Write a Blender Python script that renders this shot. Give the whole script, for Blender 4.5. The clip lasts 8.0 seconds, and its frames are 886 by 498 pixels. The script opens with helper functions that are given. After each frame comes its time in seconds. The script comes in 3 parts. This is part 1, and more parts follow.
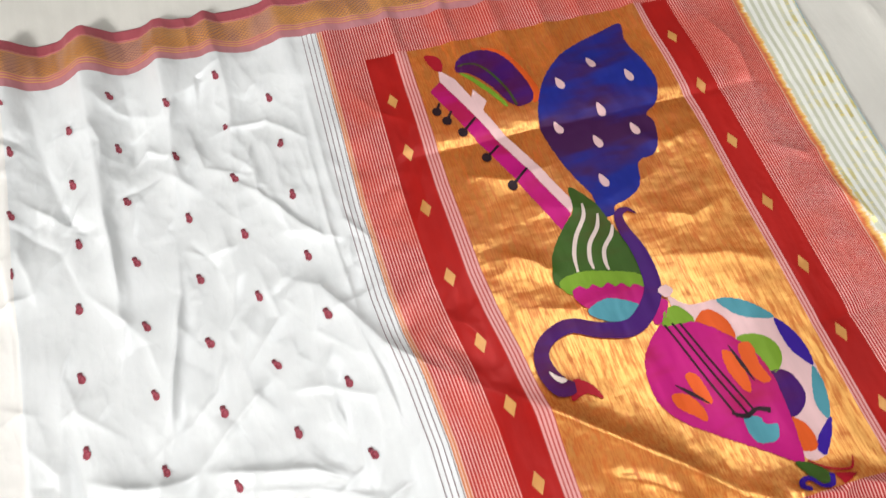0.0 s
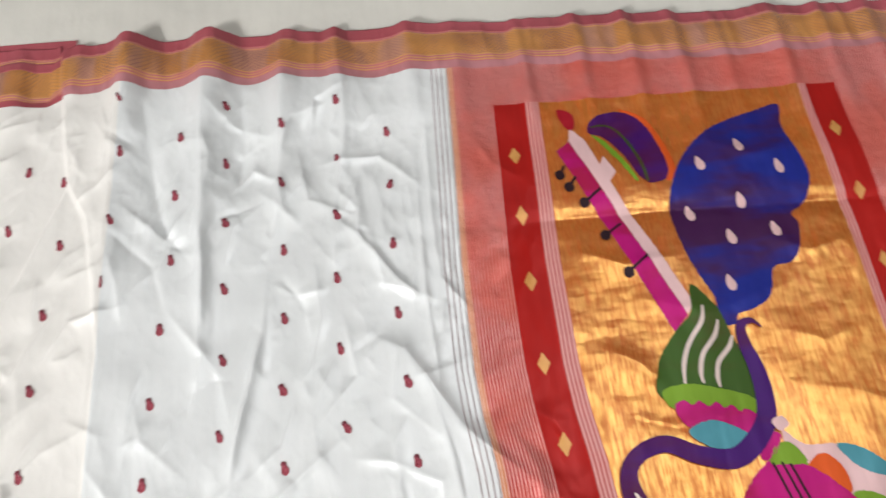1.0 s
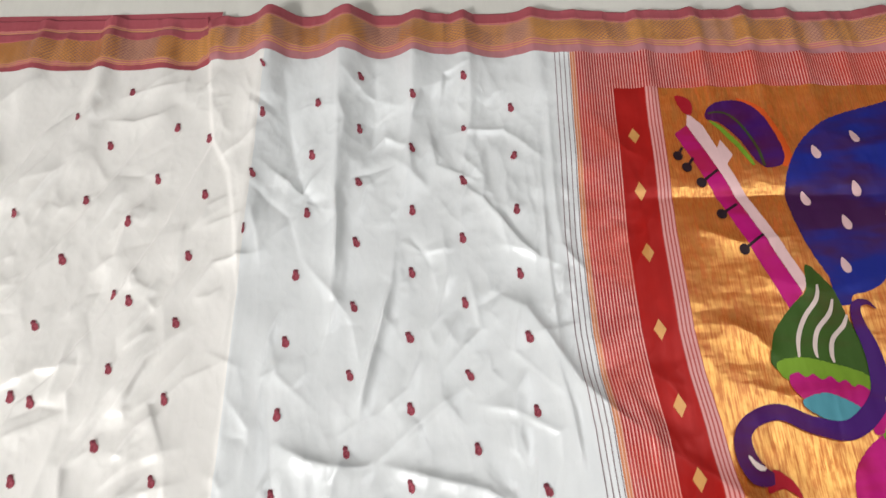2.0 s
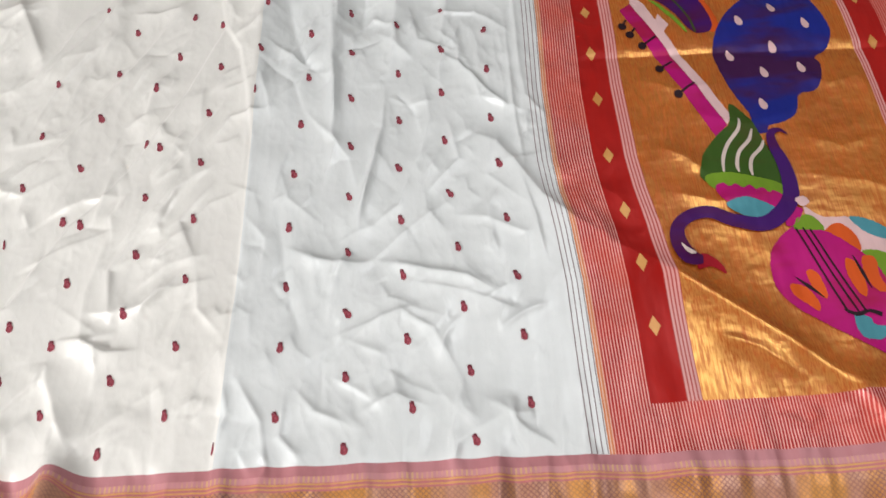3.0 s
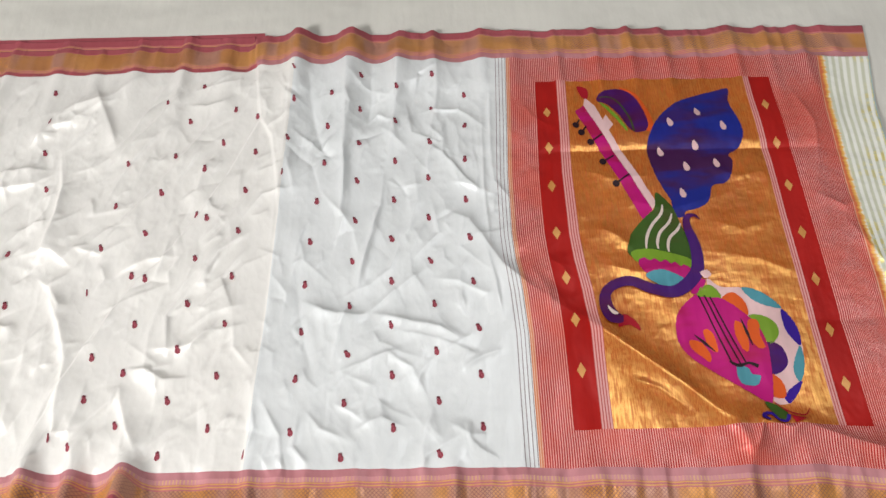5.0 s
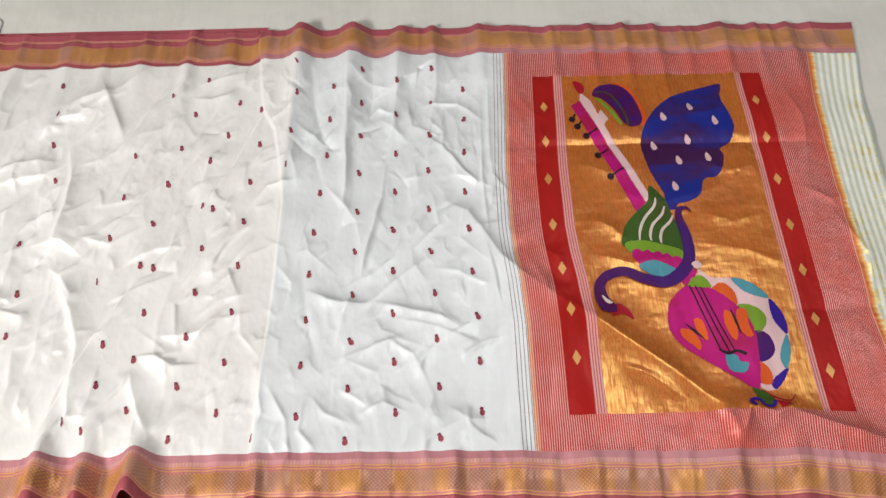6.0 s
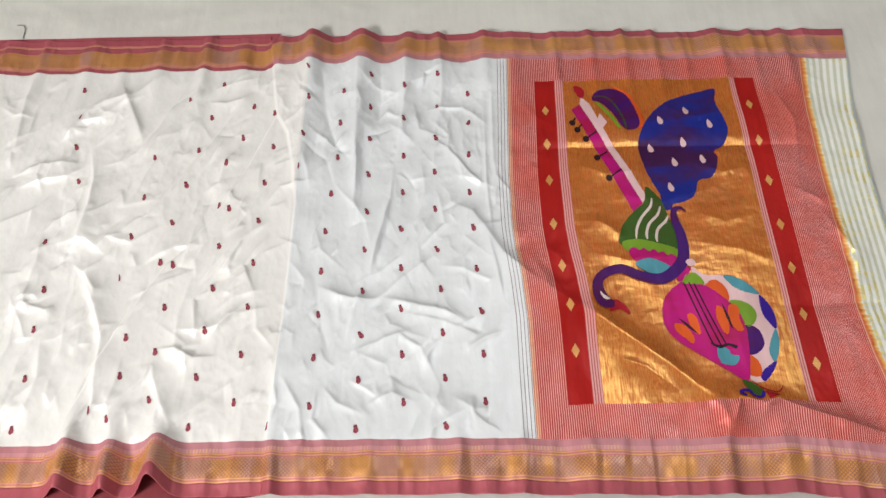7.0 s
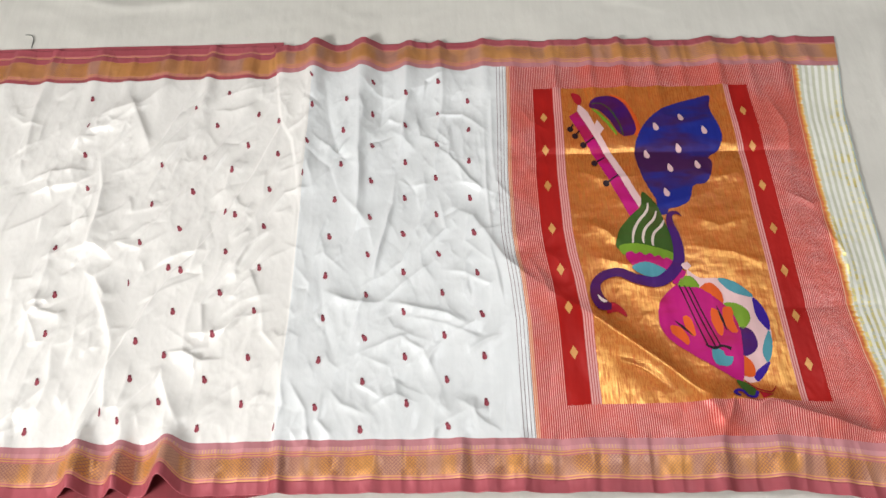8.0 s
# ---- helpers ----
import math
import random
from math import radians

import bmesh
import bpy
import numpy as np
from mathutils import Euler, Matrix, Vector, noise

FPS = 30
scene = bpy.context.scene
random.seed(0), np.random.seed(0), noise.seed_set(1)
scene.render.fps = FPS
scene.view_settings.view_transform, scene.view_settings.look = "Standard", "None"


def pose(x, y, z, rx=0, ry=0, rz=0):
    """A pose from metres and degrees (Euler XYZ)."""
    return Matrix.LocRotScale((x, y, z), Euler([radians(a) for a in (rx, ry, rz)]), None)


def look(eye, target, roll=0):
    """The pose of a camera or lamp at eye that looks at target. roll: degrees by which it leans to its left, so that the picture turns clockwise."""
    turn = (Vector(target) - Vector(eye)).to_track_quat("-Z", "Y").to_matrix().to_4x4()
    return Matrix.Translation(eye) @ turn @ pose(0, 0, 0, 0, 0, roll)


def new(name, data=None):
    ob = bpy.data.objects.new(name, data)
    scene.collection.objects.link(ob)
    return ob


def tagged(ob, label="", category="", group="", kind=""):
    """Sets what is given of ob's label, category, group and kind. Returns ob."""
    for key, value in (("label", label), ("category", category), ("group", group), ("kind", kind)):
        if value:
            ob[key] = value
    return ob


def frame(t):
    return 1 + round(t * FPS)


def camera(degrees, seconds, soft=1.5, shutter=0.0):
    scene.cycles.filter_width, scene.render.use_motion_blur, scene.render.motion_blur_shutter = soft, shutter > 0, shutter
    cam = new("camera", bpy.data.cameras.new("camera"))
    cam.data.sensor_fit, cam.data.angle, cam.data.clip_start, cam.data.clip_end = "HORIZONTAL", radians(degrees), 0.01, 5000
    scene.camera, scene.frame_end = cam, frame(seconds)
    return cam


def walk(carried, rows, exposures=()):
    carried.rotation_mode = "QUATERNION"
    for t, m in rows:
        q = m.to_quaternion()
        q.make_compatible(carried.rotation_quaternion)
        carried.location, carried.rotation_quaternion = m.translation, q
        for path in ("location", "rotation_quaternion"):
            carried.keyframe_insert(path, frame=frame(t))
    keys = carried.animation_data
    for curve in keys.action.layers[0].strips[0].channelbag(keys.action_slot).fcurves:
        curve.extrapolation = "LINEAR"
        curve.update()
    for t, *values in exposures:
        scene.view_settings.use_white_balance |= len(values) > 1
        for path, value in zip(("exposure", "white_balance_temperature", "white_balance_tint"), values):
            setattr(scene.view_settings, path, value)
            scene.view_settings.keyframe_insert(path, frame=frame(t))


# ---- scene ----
cam = camera(56.0, 8.0, shutter=0.25)
PATH = [
    (0, (-0.211, 0.05, 1.03), (0.136, 0.948, -0.722), 4.4),
    (0.5, (-0.168, 0.127, 1.024), (0.13, 1.034, -0.733), 5.5),
    (1, (-0.19, 0.194, 1.014), (-0.073, 1.097, -0.766), 1.9),
    (1.2, (-0.211, 0.205, 1.014), (-0.189, 1.105, -0.772), -1.5),
    (2.3, (-0.317, -0.012, 1.033), (-0.314, 1.01, -0.686), -1.0),
    (2.5, (-0.321, -0.102, 1.044), (-0.293, 0.947, -0.658), -0.7),
    (3, (-0.3, -0.257, 1.06), (-0.269, 0.768, -0.657), -1.3),
    (3.5, (-0.251, -0.343, 1.135), (-0.287, 0.691, -0.576), -2.7),
    (4, (-0.234, -0.39, 1.276), (-0.287, 0.699, -0.401), -3.1),
    (4.5, (-0.221, -0.373, 1.367), (-0.254, 0.703, -0.318), -3.0),
    (6, (-0.238, -0.397, 1.461), (-0.241, 0.632, -0.254), -1.4),
    (6.5, (-0.237, -0.415, 1.497), (-0.252, 0.621, -0.214), -2.2),
    (7, (-0.241, -0.435, 1.535), (-0.254, 0.585, -0.185), -1.8),
    (7.5, (-0.245, -0.444, 1.565), (-0.247, 0.557, -0.166), -1.5),
    (8, (-0.245, -0.451, 1.576), (-0.256, 0.572, -0.143), -1.9),
]
EXPOSURES = [(0, 0.36), (0.5, 0.18), (1.2, 0.12), (2.5, -0.03), (3.5, -0.03), (4.5, 0.04), (7.6, 0.07), (8, 0.15)]
walk(cam, [(t, look(eye, target, roll)) for t, eye, target, roll in PATH], EXPOSURES)

# ---------- light ----------
world = bpy.data.worlds.new("room_air")
scene.world = world
world.use_nodes = True
world.node_tree.nodes["Background"].inputs[0].default_value = (0.9, 0.95, 1.0, 1)
world.node_tree.nodes["Background"].inputs[1].default_value = 0.03


def ceiling_lamp(name, x, y, z, target, sx, sy, watts, colour):
    data = bpy.data.lights.new(name, "AREA")
    data.shape, data.size, data.size_y, data.energy, data.color = "RECTANGLE", sx, sy, watts, colour
    ob = new(name, data)
    ob.matrix_world = look((x, y, z), target)
    return ob


ceiling_lamp("ceiling_lamp", -3.0, -2.0, 2.55, (-0.2, 0.5, 0), 1.3, 0.9, 222, (1.0, 0.985, 0.98))
ceiling_lamp("ceiling_lamp", 0.95, 1.0, 2.66, (0.4, 0.5, 0), 1.5, 0.3, 22, (0.985, 0.985, 1.0))

# ---------- materials ----------


class Nodes:
    """A short hand for a node material."""

    def __init__(self, name):
        self.mat = bpy.data.materials.new(name)
        self.mat.use_nodes = True
        self.tree = self.mat.node_tree
        self.bsdf = self.tree.nodes["Principled BSDF"]

    def add(self, kind, ins=None, operation=None, interpolation_type=None, data_type=None):
        node = self.tree.nodes.new(kind)
        if operation:
            node.operation = operation
        if interpolation_type:
            node.interpolation_type = interpolation_type
        if data_type:
            node.data_type = data_type
        for key, value in (ins or {}).items():
            self.put(node.inputs[key], value)
        return node

    def put(self, socket, value):
        if isinstance(value, bpy.types.NodeSocket):
            self.tree.links.new(value, socket)
        else:
            if socket.type == "RGBA" and len(value) == 3:
                value = (*value, 1)
            socket.default_value = value

    def math(self, op, a, b=0.0, c=0.0):
        return self.add("ShaderNodeMath", {0: a, 1: b, 2: c}, operation=op).outputs[0]

    def uv(self):
        s = self.add("ShaderNodeSeparateXYZ", {0: self.add("ShaderNodeUVMap").outputs[0]})
        return s.outputs[0], s.outputs[1]

    def point(self):
        return self.add("ShaderNodeTexCoord").outputs["Object"]

    def noise(self, scale, detail=3.0, rough=0.55, where=None, stretch=None):
        where = where or self.point()
        if stretch:
            where = self.add("ShaderNodeVectorMath", {0: where, 1: stretch}, operation="MULTIPLY").outputs[0]
        return self.add("ShaderNodeTexNoise", {"Vector": where, "Scale": scale, "Detail": detail, "Roughness": rough}).outputs[0]

    def step(self, value, lo, hi, out_lo=0.0, out_hi=1.0):
        return self.add("ShaderNodeMapRange", {0: value, 1: lo, 2: hi, 3: out_lo, 4: out_hi}, interpolation_type="SMOOTHSTEP").outputs[0]

    def mix(self, fac, a, b):
        node = self.add("ShaderNodeMix", data_type="RGBA")
        self.put(node.inputs[0], fac)
        self.put(node.inputs[6], a)
        self.put(node.inputs[7], b)
        return node.outputs[2]

    def bump(self, height, distance, strength=1.0, after=None):
        node = self.add("ShaderNodeBump", {"Height": height, "Distance": distance, "Strength": strength})
        if after:
            self.put(node.inputs["Normal"], after)
        return node.outputs[0]

    def weave(self, after=None):
        """Fine uneven thread relief."""
        return self.bump(self.noise(700.0, 2, 0.6, stretch=(1.0, 0.35, 1.0)), 0.0001, 0.4, after)

    def done(self, colour, rough=0.5, metal=0.0, normal=None, sheen=0.0, spec=0.5):
        b = self.bsdf.inputs
        self.put(b["Base Color"], colour)
        self.put(b["Roughness"], rough)
        self.put(b["Metallic"], metal)
        self.put(b["Specular IOR Level"], spec)
        if sheen:
            self.put(b["Sheen Weight"], sheen)
            self.put(b["Sheen Roughness"], 0.4)
        if normal:
            self.put(b["Normal"], normal)
        return self.mat


def silk(name, a, b, rough=0.42, fine=0.0012, sheen=0.0, lustre=0.0, spec=0.5, shot=None, crumple=False):
    """Plain woven silk, with slubs and faint tonal drift between colours a and b; crumple gives it small sharp-edged creases."""
    n = Nodes(name)
    drift = n.noise(5.0, 4)
    slub = n.noise(60.0, 3, 0.6, stretch=(1.0, 0.08, 1.0))
    colour = n.mix(n.step(n.math("ADD", n.math("MULTIPLY", drift, 0.7), n.math("MULTIPLY", slub, 0.3)), 0.35, 0.65), a, b)
    if shot:  # the warp's own colour and the folds' shade, painted as uneven weft-wise bands
        colour = n.mix(n.step(n.noise(8.0, 4, 0.6, stretch=(0.35, 1.0, 1.0)), 0.44, 0.60), colour, shot)
    crinkle = n.noise(38.0, 3, 0.5, stretch=(1.5, 0.7, 1.0))
    if crumple:
        coarse = n.math("ABSOLUTE", n.math("SUBTRACT", n.noise(13.0, 2, 0.5, stretch=(1.3, 0.7, 1.0)), 0.5))
        small = n.math("ABSOLUTE", n.math("SUBTRACT", n.noise(30.0, 2, 0.5, stretch=(1.2, 0.8, 1.0)), 0.5))
        crinkle = n.math("ADD", n.math("MULTIPLY", coarse, -1.6), n.math("MULTIPLY", small, -0.8))
    normal = n.weave(after=n.bump(slub, 0.0002, 0.5, n.bump(crinkle, fine, 0.7)))
    return n.done(colour, n.step(slub, 0.3, 0.7, rough - 0.06, rough + 0.08), lustre, normal, sheen, spec)


M = {}
M["white"] = silk("white_silk", (0.79, 0.81, 0.81), (0.73, 0.75, 0.75), 0.46, 0.0024, lustre=0.20, crumple=True)
# Same silk, tinted creamier: doubled cloth and warmer light put into the colour.
M["cream_lit"] = silk("cream_lit_silk", (0.88, 0.86, 0.82), (0.83, 0.81, 0.77), 0.46, 0.0024, lustre=0.20, crumple=True)
M["sheet"] = silk("cotton_sheet", (0.64, 0.625, 0.57), (0.585, 0.57, 0.52), 0.85, 0.0016, 0.0)
M["red"] = silk("red_silk", (0.40, 0.010, 0.007), (0.32, 0.007, 0.005), 0.42, 0.0007, lustre=0.15, spec=0.2)
M["rose"] = silk("rose_silk", (0.40, 0.085, 0.105), (0.33, 0.065, 0.08), 0.52, 0.0007, lustre=0.10, spec=0.35)
M["mauve"] = silk("mauve_silk", (0.50, 0.215, 0.235), (0.43, 0.165, 0.18), 0.52, 0.0007, lustre=0.10, spec=0.35)
M["dark_rose"] = silk("dark_rose_silk", (0.27, 0.04, 0.05), (0.21, 0.03, 0.038), 0.5, 0.0007)
M["plaster"] = silk("wall_paint", (0.52, 0.52, 0.515), (0.47, 0.47, 0.465), 0.9, 0.001, 0.0)
SHOT_SHADE = dict(blue=(0.045, 0.006, 0.055), purple=(0.07, 0.003, 0.05), magenta=(0.36, 0.006, 0.06), green=(0.06, 0.05, 0.008))
for key, c in dict(blue=(0.010, 0.020, 0.25), purple=(0.052, 0.003, 0.135), magenta=(0.47, 0.004, 0.17), pale=(0.76, 0.50, 0.50),
                   green=(0.040, 0.095, 0.010), lime=(0.18, 0.32, 0.02), cyan=(0.075, 0.28, 0.34), orange=(0.68, 0.095, 0.010),
                   crimson=(0.38, 0.006, 0.018), ink=(0.022, 0.007, 0.012), indigo=(0.035, 0.006, 0.27), bone=(0.68, 0.55, 0.50)).items():
    M[key] = silk(key + "_thread", c, tuple(v * 0.8 for v in c), 0.46, 0.0006, lustre=0.15, spec=0.2, shot=SHOT_SHADE.get(key))


def striped_silk():
    """Pallu ground: fine red and white warp stripes, shot with orange towards one side."""
    n = Nodes("striped_red_white_silk")
    u, v = n.uv()
    wob = n.math("MULTIPLY", n.math("SUBTRACT", n.noise(3.0, 2), 0.5), 0.004)
    f = n.math("FRACT", n.math("DIVIDE", n.math("ADD", u, wob), 0.0043))
    stripe = n.step(n.math("ABSOLUTE", n.math("SUBTRACT", f, 0.5)), 0.13, 0.24)
    near_edge = n.step(n.math("ABSOLUTE", n.math("SUBTRACT", u, 0.275)), 0.351, 0.357)
    drift = n.step(n.noise(5.5, 4, 0.6), 0.40, 0.60)
    red = n.mix(near_edge, n.mix(drift, (0.40, 0.014, 0.012), (0.50, 0.032, 0.018)), (0.62, 0.21, 0.08))
    pale = n.mix(near_edge, n.mix(drift, (0.77, 0.41, 0.37), (0.70, 0.265, 0.215)), (0.74, 0.48, 0.38))
    base = n.mix(stripe, pale, red)
    slub = n.noise(60.0, 3, 0.6, stretch=(1.0, 0.08, 1.0))
    normal = n.weave(after=n.bump(stripe, 0.0003, 0.5, n.bump(n.noise(19.0, 5, 0.6, stretch=(0.8, 1.2, 1.0)), 0.0042, 0.8)))
    return n.done(base, n.step(slub, 0.3, 0.7, 0.36, 0.48), 0.22, normal)


def edging_silk():
    """Narrow guard between the red band and the gold field."""
    n = Nodes("guard_stripe_silk")
    u, v = n.uv()
    f = n.math("FRACT", n.math("DIVIDE", u, 0.0052))
    stripe = n.step(n.math("ABSOLUTE", n.math("SUBTRACT", f, 0.5)), 0.26, 0.34)
    return n.done(n.mix(stripe, (0.64, 0.30, 0.28), (0.42, 0.05, 0.04)), 0.42, 0.0, n.weave(), 0.2)


def zari(name, deep, bright, rough, lattice=False, thread=None, glint=None, shaded_from=0.44):
    """Gold thread woven in silk; with lattice, a diamond brocade shows the ground between."""
    n = Nodes(name)
    u, v = n.uv()
    tone = n.noise(9.0, 4, 0.6)
    colour = n.mix(n.step(tone, 0.35, 0.65), deep, bright)
    streak = n.noise(420.0, 2, 0.5, stretch=(1.0, 0.06, 1.0))
    puck = n.noise(17.0, 3, 0.50, stretch=(0.7, 1.3, 1.0))
    normal = n.bump(streak, 0.0001, 0.5, n.bump(puck, 0.0034, 0.8))
    metal = n.step(streak, 0.2, 0.7, 0.05, 0.25)
    if lattice:
        a = n.math("PINGPONG", n.math("ADD", u, v), 0.0036)
        b = n.math("PINGPONG", n.math("SUBTRACT", u, v), 0.0036)
        net = n.step(n.math("MINIMUM", a, b), 0.0004, 0.0011)
        # Patches where tilted gold catches or loses light are painted into the colour.
        glinting = n.step(n.noise(9.0, 3, stretch=(1.0, 0.3, 1.0)), 0.42, 0.58)
        net = n.math("MAXIMUM", net, n.math("MULTIPLY", glinting, 0.6))
        shaded = n.step(n.noise(13.0, 2, stretch=(1.0, 0.12, 1.0)), shaded_from, shaded_from + 0.12)
        colour = n.mix(net, thread, n.mix(shaded, colour, (0.50, 0.245, 0.155)))
        metal = n.math("MULTIPLY", net, n.step(shaded, 0.0, 1.0, 0.40, 0.20))
        normal = n.bump(net, 0.0004, 0.6, normal)
    made = n.done(colour, n.step(tone, 0.3, 0.7, rough - 0.05, rough + 0.07), metal, normal)
    if glint:
        way = n.add("ShaderNodeTangent")
        way.direction_type = "UV_MAP"
        shine = n.add("ShaderNodeBsdfAnisotropic", {"Color": glint, "Roughness": 0.33, "Anisotropy": -0.5, "Tangent": way.outputs[0], "Normal": normal})
        both = n.add("ShaderNodeMixShader", {0: n.step(n.math("ADD", streak, n.math("MULTIPLY", n.noise(130.0, 3, 0.6, stretch=(1.0, 0.4, 1.0)), 0.6)), 0.58, 1.0, 0.06, 0.46), 1: n.bsdf.outputs[0], 2: shine.outputs[0]})
        n.tree.links.new(both.outputs[0], n.tree.nodes["Material Output"].inputs[0])
    return made


def lined_border():
    """Thin gold lines on rose silk."""
    n = Nodes("gold_lined_rose_silk")
    u, v = n.uv()
    f = n.math("FRACT", n.math("DIVIDE", v, 0.0052))
    line = n.math("MULTIPLY", n.step(n.math("ABSOLUTE", n.math("SUBTRACT", f, 0.5)), 0.16, 0.26, 1.0, 0.0), n.step(n.noise(30.0, 3), 0.35, 0.55, 0.5, 1.0))
    return n.done(n.mix(line, (0.50, 0.15, 0.16), (0.66, 0.36, 0.11)), 0.5, n.math("MULTIPLY", line, 0.35), n.weave())


def comb_border():
    """Row of short gold teeth on mauve silk."""
    n = Nodes("gold_tooth_mauve_silk")
    u, v = n.uv()
    f = n.math("FRACT", n.math("DIVIDE", u, 0.0062))
    tooth = n.math("MULTIPLY", n.step(n.math("ABSOLUTE", n.math("SUBTRACT", f, 0.5)), 0.16, 0.26, 1.0, 0.0), n.step(n.noise(18.0, 3), 0.42, 0.6, 0.1, 0.75))
    return n.done(n.mix(tooth, (0.54, 0.23, 0.25), (0.66, 0.42, 0.18)), 0.5, n.math("MULTIPLY", tooth, 0.3), n.weave())


def loose_end():
    """White tissue end with grey-gold lurex stripes, foil showing in dashes."""
    n = Nodes("lurex_striped_white_silk")
    u, v = n.uv()
    wob = n.math("MULTIPLY", n.math("SUBTRACT", n.noise(2.5, 2), 0.5), 0.01)
    f = n.math("FRACT", n.math("DIVIDE", n.math("ADD", u, wob), 0.0165))
    line = n.step(n.math("ABSOLUTE", n.math("SUBTRACT", f, 0.5)), 0.14, 0.34, 1.0, 0.0)
    foil = n.math("MULTIPLY", n.step(n.noise(70.0, 3, 0.6, stretch=(0.5, 1.0, 1.0)), 0.46, 0.54), n.step(n.noise(4.0, 2), 0.42, 0.52))
    base = n.mix(line, (0.84, 0.84, 0.77), n.mix(foil, (0.60, 0.61, 0.47), (0.90, 0.80, 0.32)))
    ends = n.math("SUBTRACT", u, n.math("MULTIPLY", n.noise(150.0, 3, 0.6, stretch=(0.10, 1.0, 1.0)), 0.020))
    base = n.mix(n.step(ends, 0.632, 0.640, 1.0, 0.0), base, (0.82, 0.46, 0.09))
    base = n.mix(n.step(ends, 0.624, 0.634, 1.0, 0.0), base, (0.60, 0.13, 0.05))
    return n.done(base, 0.4, n.math("MULTIPLY", line, n.math("MULTIPLY", foil, 0.7)), n.bump(n.noise(34.0, 5), 0.0012, 0.7), 0.1)


M["stripe"], M["guard"], M["lines"], M["comb"], M["tissue"] = striped_silk(), edging_silk(), lined_border(), comb_border(), loose_end()
M["gold"] = zari("gold_zari_field", (0.46, 0.088, 0.003), (0.54, 0.112, 0.004), 0.46, glint=(1.0, 0.64, 0.19))
M["foil"] = zari("pale_gold_zari", (0.52, 0.22, 0.05), (0.64, 0.32, 0.09), 0.36)
M["brocade"] = zari("gold_brocade", (0.56, 0.235, 0.060), (0.72, 0.335, 0.090), 0.34, True, (0.27, 0.105, 0.095))
# Same brocade with more of it painted as catching light, for the far border.
M["lit_brocade"] = zari("lit_gold_brocade", (0.56, 0.235, 0.060), (0.72, 0.335, 0.090), 0.34, True, (0.27, 0.105, 0.095), shaded_from=0.54)
M["pin"] = silk("grey_maroon_thread", (0.30, 0.20, 0.21), (0.24, 0.16, 0.17), 0.6)
M["thread"] = silk("grey_thread", (0.16, 0.16, 0.15), (0.12, 0.12, 0.11), 0.7)
M["sky_thread"] = silk("pale_blue_thread", (0.42, 0.58, 0.60), (0.36, 0.52, 0.54), 0.6)


def butti_thread():
    n = Nodes("maroon_paisley_thread")
    p = n.point()
    fac = n.step(n.noise(480.0, 3, 0.65, where=p, stretch=(1.6, 0.7, 1.0)), 0.42, 0.58)
    y = n.add("ShaderNodeSeparateXYZ", {0: p}).outputs[1]
    body = n.mix(fac, (0.17, 0.008, 0.022), (0.40, 0.085, 0.115))
    return n.done(n.mix(n.math("MULTIPLY", n.step(y, 0.002, 0.006), n.step(fac, 0.0, 1.0, 0.9, 0.5)), body, (0.08, 0.010, 0.020)), 0.85, 0.0, n.weave())


M["butti"] = butti_thread()

# ---------- the shape of the laid cloth ----------
TABLE = np.random.RandomState(7).permutation(512)
ANGLE = np.random.RandomState(8).rand(512) * 2 * math.pi


def perlin(x, y):
    """Gradient noise over arrays, about -0.7 to 0.7."""
    xi, yi = np.floor(x).astype(int), np.floor(y).astype(int)
    xf, yf = x - xi, y - yi
    su, sv = xf * xf * xf * (xf * (xf * 6 - 15) + 10), yf * yf * yf * (yf * (yf * 6 - 15) + 10)

    def corner(i, j):
        a = ANGLE[TABLE[(TABLE[(xi + i) & 511] + yi + j) & 511]]
        return np.cos(a) * (xf - i) + np.sin(a) * (yf - j)

    low = corner(0, 0) * (1 - su) + corner(1, 0) * su
    return low * (1 - sv) + (corner(0, 1) * (1 - su) + corner(1, 1) * su) * sv


def smooth(lo, hi, v):
    t = np.clip((v - lo) / (hi - lo), 0, 1)
    return t * t * (3 - 2 * t)


def facet(x, y):
    """Noise folded into flat faces with sharp creases between them, as stiff silk crumples."""
    a, b = perlin(x, y), perlin(x * 0.83 + y * 0.55 + 17, y * 0.83 - x * 0.55 + 29)
    return np.maximum(np.abs(a), 0.75 * np.abs(b))


def crease(x, y, line, high, near, far):
    """A fold along a polyline (centimetres): height high, widths on its two sides (all cm). Its crest is crisp and it tapers to both ends."""
    out = np.zeros_like(x)
    reach = 0.045 * max(near, far)
    px, py = [p[0] / 100 for p in line], [p[1] / 100 for p in line]
    near_by = (x > min(px) - reach) & (x < max(px) + reach) & (y > min(py) - reach) & (y < max(py) + reach)
    if not near_by.any():
        return out
    x, y = x[near_by], y[near_by]
    best = np.zeros_like(x)
    length = len(line) - 1
    for k in range(length):
        ax, ay, bx, by = px[k], py[k], px[k + 1], py[k + 1]
        dx, dy = bx - ax, by - ay
        size = math.hypot(dx, dy)
        t = np.clip(((x - ax) * dx + (y - ay) * dy) / size**2, 0, 1)
        d = np.hypot(x - ax - t * dx, y - ay - t * dy) + 1e-6
        side = np.clip((dx * (y - ay) - dy * (x - ax)) / size / d, -1, 1)
        w = (near + (far - near) * (0.5 + 0.5 * side)) / 100
        along = (k + t) / length
        r = np.sqrt((d / w) ** 2 + 0.02) - 0.14
        fall = np.exp(-1.25 * r) * smooth(4.5, 2.4, r)
